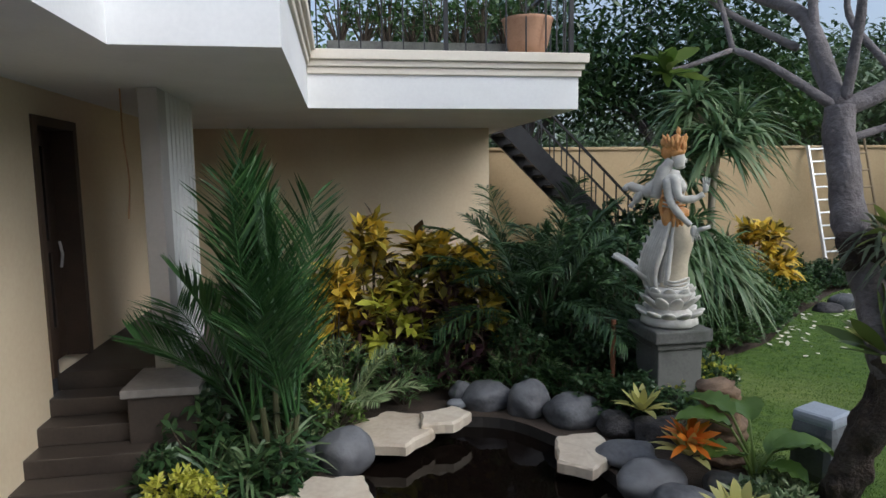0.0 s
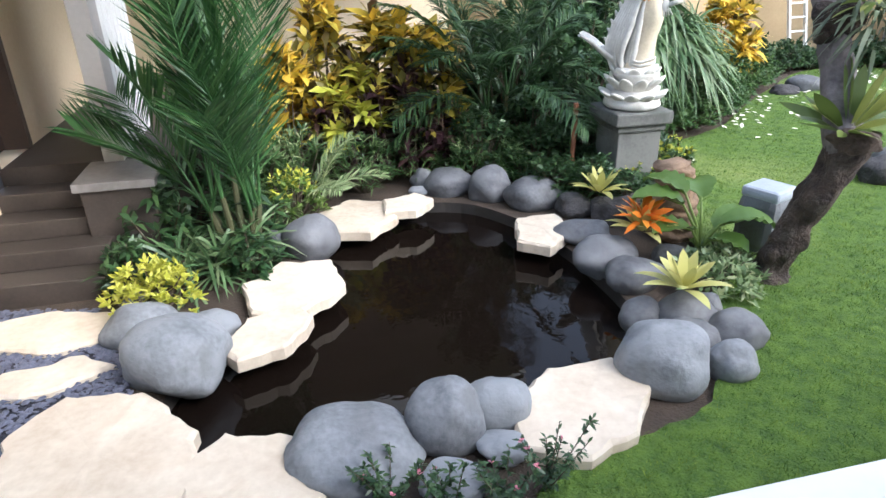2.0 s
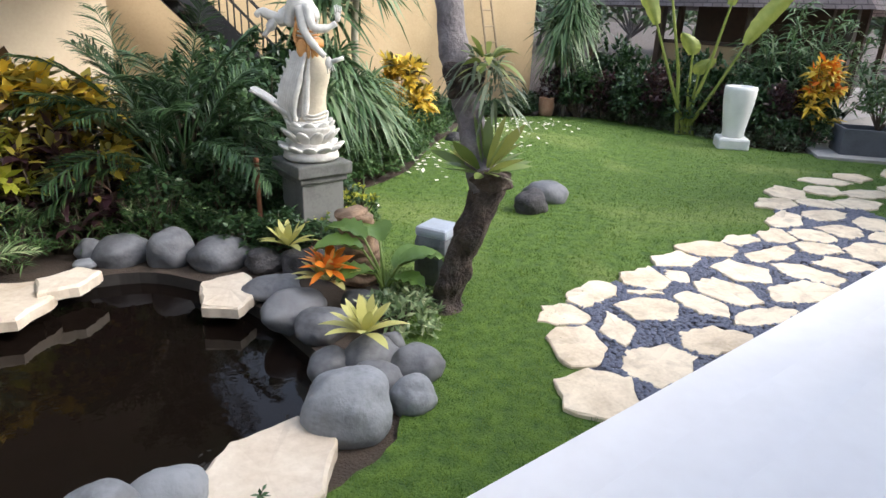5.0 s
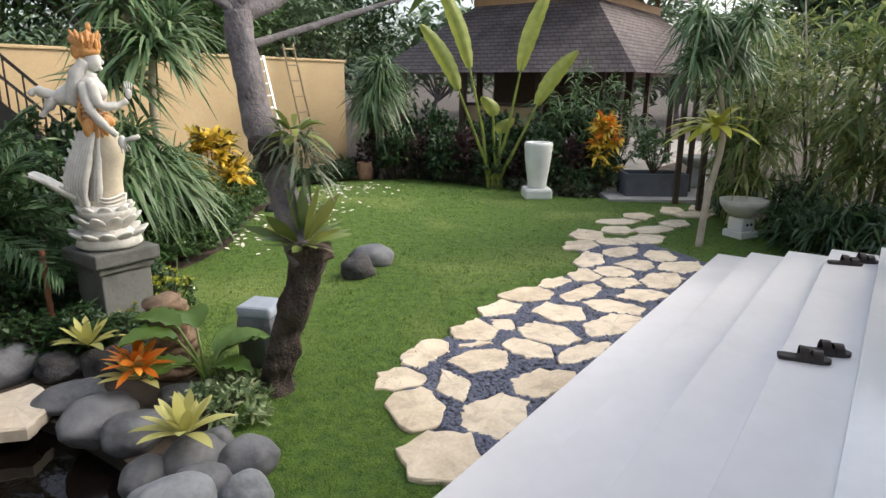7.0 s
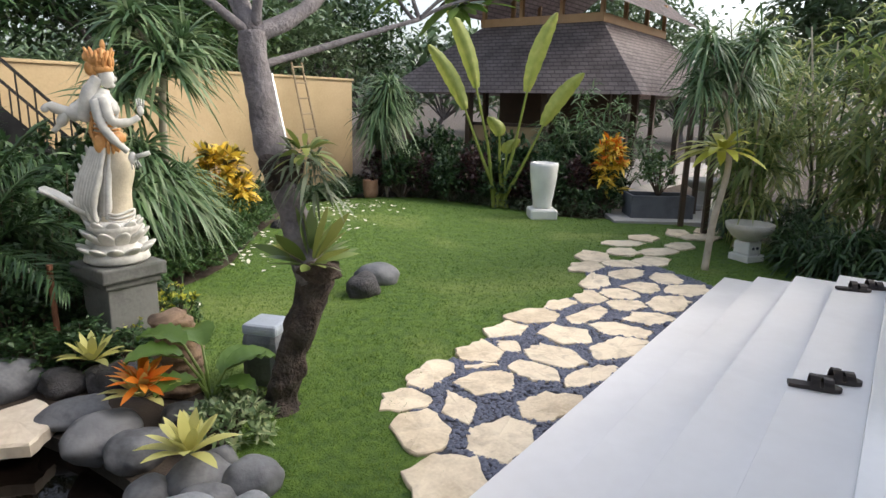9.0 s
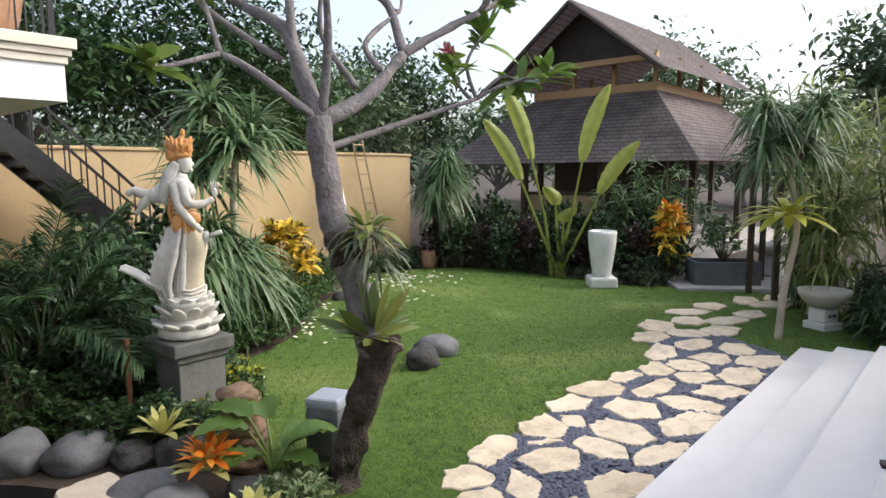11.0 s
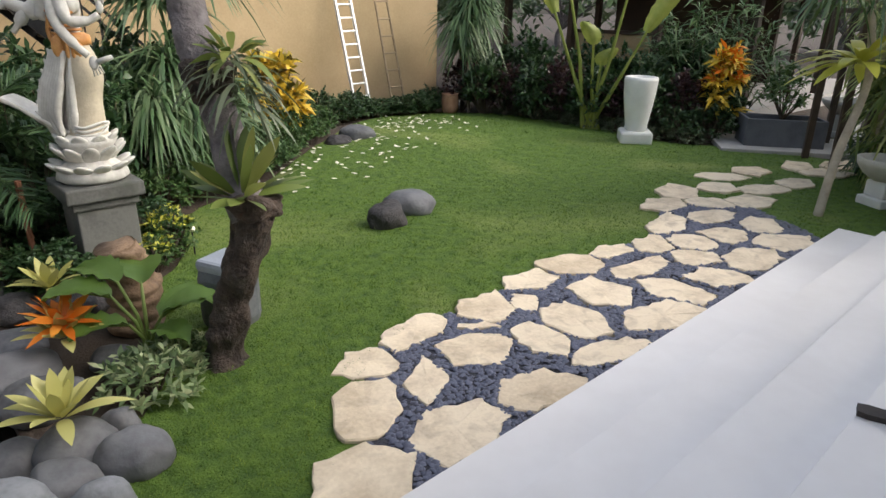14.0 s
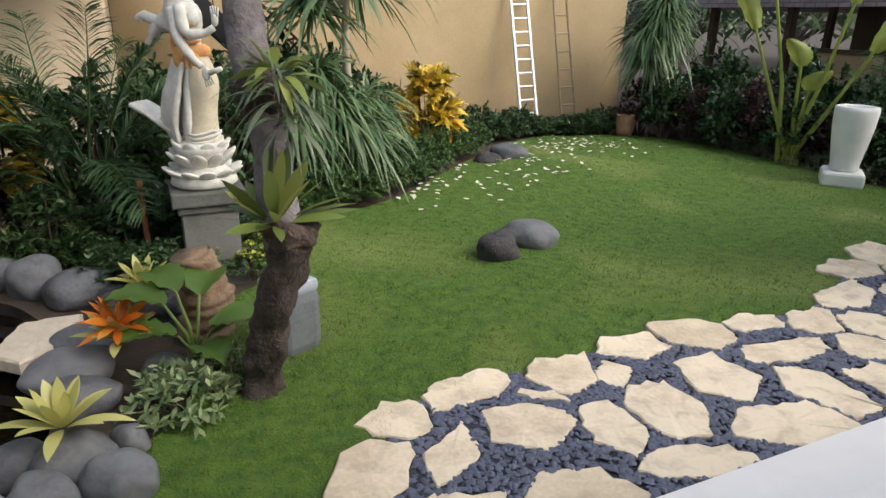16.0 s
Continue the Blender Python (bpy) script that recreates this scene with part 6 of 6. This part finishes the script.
thicket(10.36, -0.73, 4.54, 1.18, L_THICK, 77, "tall loose green shrub with drooping leaves", 0.5, 0.06, 100)
for x, y, r, h in ((10.74, 2.68, 0.52, 0.88), (11.35, 3.01, 0.47, 0.78), (10.22, 2.05, 0.57, 0.99), (11.96, 3.16, 0.56, 1.06), (10.53, 1.38, 0.67, 1.18), (12.41, 4.4, 0.46, 0.85), (9.62, 1.04, 0.68, 1.29)):
    bush("fernbush", x, y, r, h, L_DARK, "dark arching fern-like shrub beside the steps", 60, 12, 0.36, 0.035, 0.9, "lance", 1.0, 22, group="dark shrubs")
for x, y, h in ((12.97, 5.72, 2.39), (13.58, 5.12, 2.4), (14.35, 6.1, 2.36), (12.46, 5.01, 2.23)):
    solid("trellis_post", boxed(-0.05, 0.05, -0.05, 0.05, -0.05, h, bevel=0.008), M_DARKWOOD, pose(x, y, 0, 0, 0, -45), "dark wooden trellis post", "post", "trellis posts")
box_rail = solid("trellis_rail", boxed(-0.04, 0.04, -2.4, 1.2, 2.3, 2.38, bevel=0.006), M_DARKWOOD, pose(13.4, 5.74, 0, 0, 0, -45), "dark wooden trellis rail", "rail")


# trees beyond the wall and the house
def big_tree(x, y, trunk_h, r, h, material, seed, label, leaf=0.2, clumps=70, per=80, flat=0.8):
    g = np.random.default_rng(seed)
    p = plant("tree", x, y, 0, 0, label, "tree", "trees beyond the garden")
    top = Vector((g.normal(0, 0.3), g.normal(0, 0.3), trunk_h))
    pts = smooth_curve([(0, 0, -0.05), (g.normal(0, 0.15), g.normal(0, 0.15), trunk_h * 0.5), top], 5)
    part("trunk", tube(bmesh.new(), pts, list(np.linspace(0.22, 0.14, len(pts))), 9), M_BARK, p, smooth=True)
    d = sphere_dirs(clumps, -0.55, g)
    c = d * np.array([r, r, h * 0.5]) * g.uniform(0.45, 1.05, (clumps, 1)) + np.array([top.x, top.y, trunk_h + h * 0.38])
    for k in range(0, clumps, max(1, clumps // 12)):
        e = Vector(c[k])
        part("limb", tube(bmesh.new(), [top - Vector((0, 0, 0.3)), top.lerp(e, 0.5) + Vector((0, 0, 0.2)), e], [0.1, 0.06, 0.02], 6), M_BARK, p)
    base = np.repeat(c, per, 0) + g.normal(0, 1, (clumps * per, 3)) * np.array([1, 1, flat]) * (0.2 * r)
    dd = sphere_dirs(clumps * per, -0.6, g)
    part("crown", leaf_mesh("crown", [blades(base, dd, leaf * g.uniform(0.6, 1.3, len(base)), leaf * 0.42, 0.35, 2, "oval", gen=g)], material), None, p)


big_tree(2.2, 17.5, 3.2, 2.6, 5.0, L_DARK, 81, "dense dark green tree beyond the garden wall", 0.26, 90, 90)
big_tree(6.0, 18.0, 3.0, 2.8, 5.6, L_DARK, 82, "dense dark green tree beyond the garden wall", 0.26, 90, 90)
big_tree(9.5, 19.5, 2.6, 2.4, 4.2, L_MID, 83, "leafy green tree beyond the garden wall", 0.28, 80, 80)
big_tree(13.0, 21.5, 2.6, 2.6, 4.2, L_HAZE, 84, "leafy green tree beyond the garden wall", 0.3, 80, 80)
big_tree(-1.5, 20.0, 3.0, 3.0, 4.5, L_MID, 85, "leafy green tree behind the house", 0.3, 80, 80)
big_tree(20.5, 4.5, 3.0, 2.4, 4.4, L_HAZE, 86, "leafy tree beside the pavilion", 0.3, 70, 80)
big_tree(19.0, 0.5, 2.6, 2.8, 5.2, L_THICK, 87, "leafy tree past the thicket", 0.3, 45, 80)
big_tree(15.5, -2.5, 2.6, 2.6, 5.2, L_THICK, 88, "leafy tree past the thicket", 0.3, 45, 80)
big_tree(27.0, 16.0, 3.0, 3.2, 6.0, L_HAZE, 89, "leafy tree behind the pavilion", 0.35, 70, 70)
big_tree(16.5, 24.0, 3.0, 3.0, 5.5, L_DARK, 90, "leafy tree behind the pavilion", 0.32, 80, 80)
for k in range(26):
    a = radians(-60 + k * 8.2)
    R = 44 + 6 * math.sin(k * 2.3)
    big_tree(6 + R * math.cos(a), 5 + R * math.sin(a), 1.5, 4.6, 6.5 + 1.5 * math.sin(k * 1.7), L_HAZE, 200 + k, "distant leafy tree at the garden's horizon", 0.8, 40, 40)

# roof terrace: planter with shrubs, pot
def terrace(u, v, z):
    return HOUSE @ Vector((u, v, z))


solid("terrace_planter", boxed(-1.1, 1.5, 5.95, 6.25, 3.78, 3.98, bevel=0.01), M_PED, HOUSE, "long low grey planter on the roof terrace", "planter")
for k in range(9):
    q = terrace(-0.95 + 0.29 * k, 6.1, 3.96)
    bush("terrace", q.x, q.y, 0.28, (0.75, 0.6, 0.85, 0.55)[k % 4], L_MID, "small leafy shrub in the terrace planter", 34, 8, 0.1, 0.04, 0.3, "oval", 1.0, 23, group="terrace shrubs", z=q.z)
q = terrace(1.3, 5.85, 3.78)
solid("terrace_pot", lathe(bmesh.new(), [(0.2, 0), (0.26, 0.2), (0.3, 0.42), (0.32, 0.46), (0.27, 0.46), (0.24, 0.3)], 24), M_TERRA, pose(*q), "large brown clay pot on the roof terrace", "pot", smooth=True)

# small garden light by the log
gl = thing("garden_light", pose(3.15, 6.31, -0.17), "small white globe garden light on a stake", "garden light")
part("stake", tube(bmesh.new(), [(0, 0, -0.03), (0, 0, 0.4)], 0.008, 6), M_IRON, gl)
bm = bmesh.new()
bmesh.ops.create_icosphere(bm, subdivisions=3, radius=0.032, matrix=pose(0, 0, 0.42))
part("globe", bm, M_PETAL, gl, "warm white globe", True)

# fallen petals and leaves on the lawn
gq = np.random.default_rng(21)
n = 230
s_ = gq.uniform(0, 1, n)
x, y = 4.59 + 4.5 * s_ + gq.normal(0, 0.45, n), 8.6 + 2.65 * s_ + gq.normal(0, 0.55, n)
ok = inside(LAWN, x, y)
x, y = x[ok], y[ok]
b = np.stack([x, y, height(x, y) + 0.02], 1)
d = gq.normal(0, 1, (len(x), 3)) * np.array([1, 1, 0.15])
pet = new("fallen_petals", leaf_mesh("fallen_petals", [blades(b, d, 0.085, 0.065, 0.1, 2, "oval", flat=np.array([0, 0, 1.0]), gen=gq)], M_PETAL))
tagged(pet, "scattered pale fallen petals on the lawn", "petals", "", "stuff")

# short grass
def lawn_grass():
    g = np.random.default_rng(42)
    N = 900000
    x, y = g.uniform(0.4, 14, N), g.uniform(0.8, 14.5, N)
    near = np.exp(-np.hypot(x - 2.2, y - 2.5) / 4.0)
    clump = 0.5 + 0.5 * np.sin(x * 13 + 3 * np.sin(y * 7.3) + 2 * np.sin(y * 17 + x * 5)) * np.sin(y * 15 + 3 * np.sin(x * 8.1))
    ok = inside(LAWN, x, y) & (g.uniform(0, 1, N) < np.maximum(near * 1.4, 0.14) * (0.45 + 0.75 * clump)) & ~inside(PATHBED, x, y)
    x, y = x[ok], y[ok]
    n = len(x)
    far = np.hypot(x - 2.2, y - 2.5)
    b = np.stack([x, y, height(x, y) - 0.003], 1)
    d = g.normal(0, 0.55, (n, 3))
    d[:, 2] = 1
    tuft = 0.5 + 0.25 * (np.sin(x * 9.1 + 2.3 * np.sin(y * 5.3)) + np.sin(y * 11.7 + 1.9 * np.sin(x * 6.1 + 1)))
    fine = 0.5 + 0.25 * (np.sin(x * 31 + 2 * np.sin(y * 23)) + np.sin(y * 37 + 2 * np.sin(x * 27 + 2)))
    size = g.uniform(0.012, 0.034, n) * (0.3 + 0.9 * tuft + 0.95 * fine)
    return leaf_mesh("grass", [blades(b, d, size, 0.0042 + 0.0006 * far, 0.25, 1, "taper", gen=g)], L_GRASS)


tagged(new("grass", lawn_grass()), "short mown lawn grass", "grass", "", "stuff")
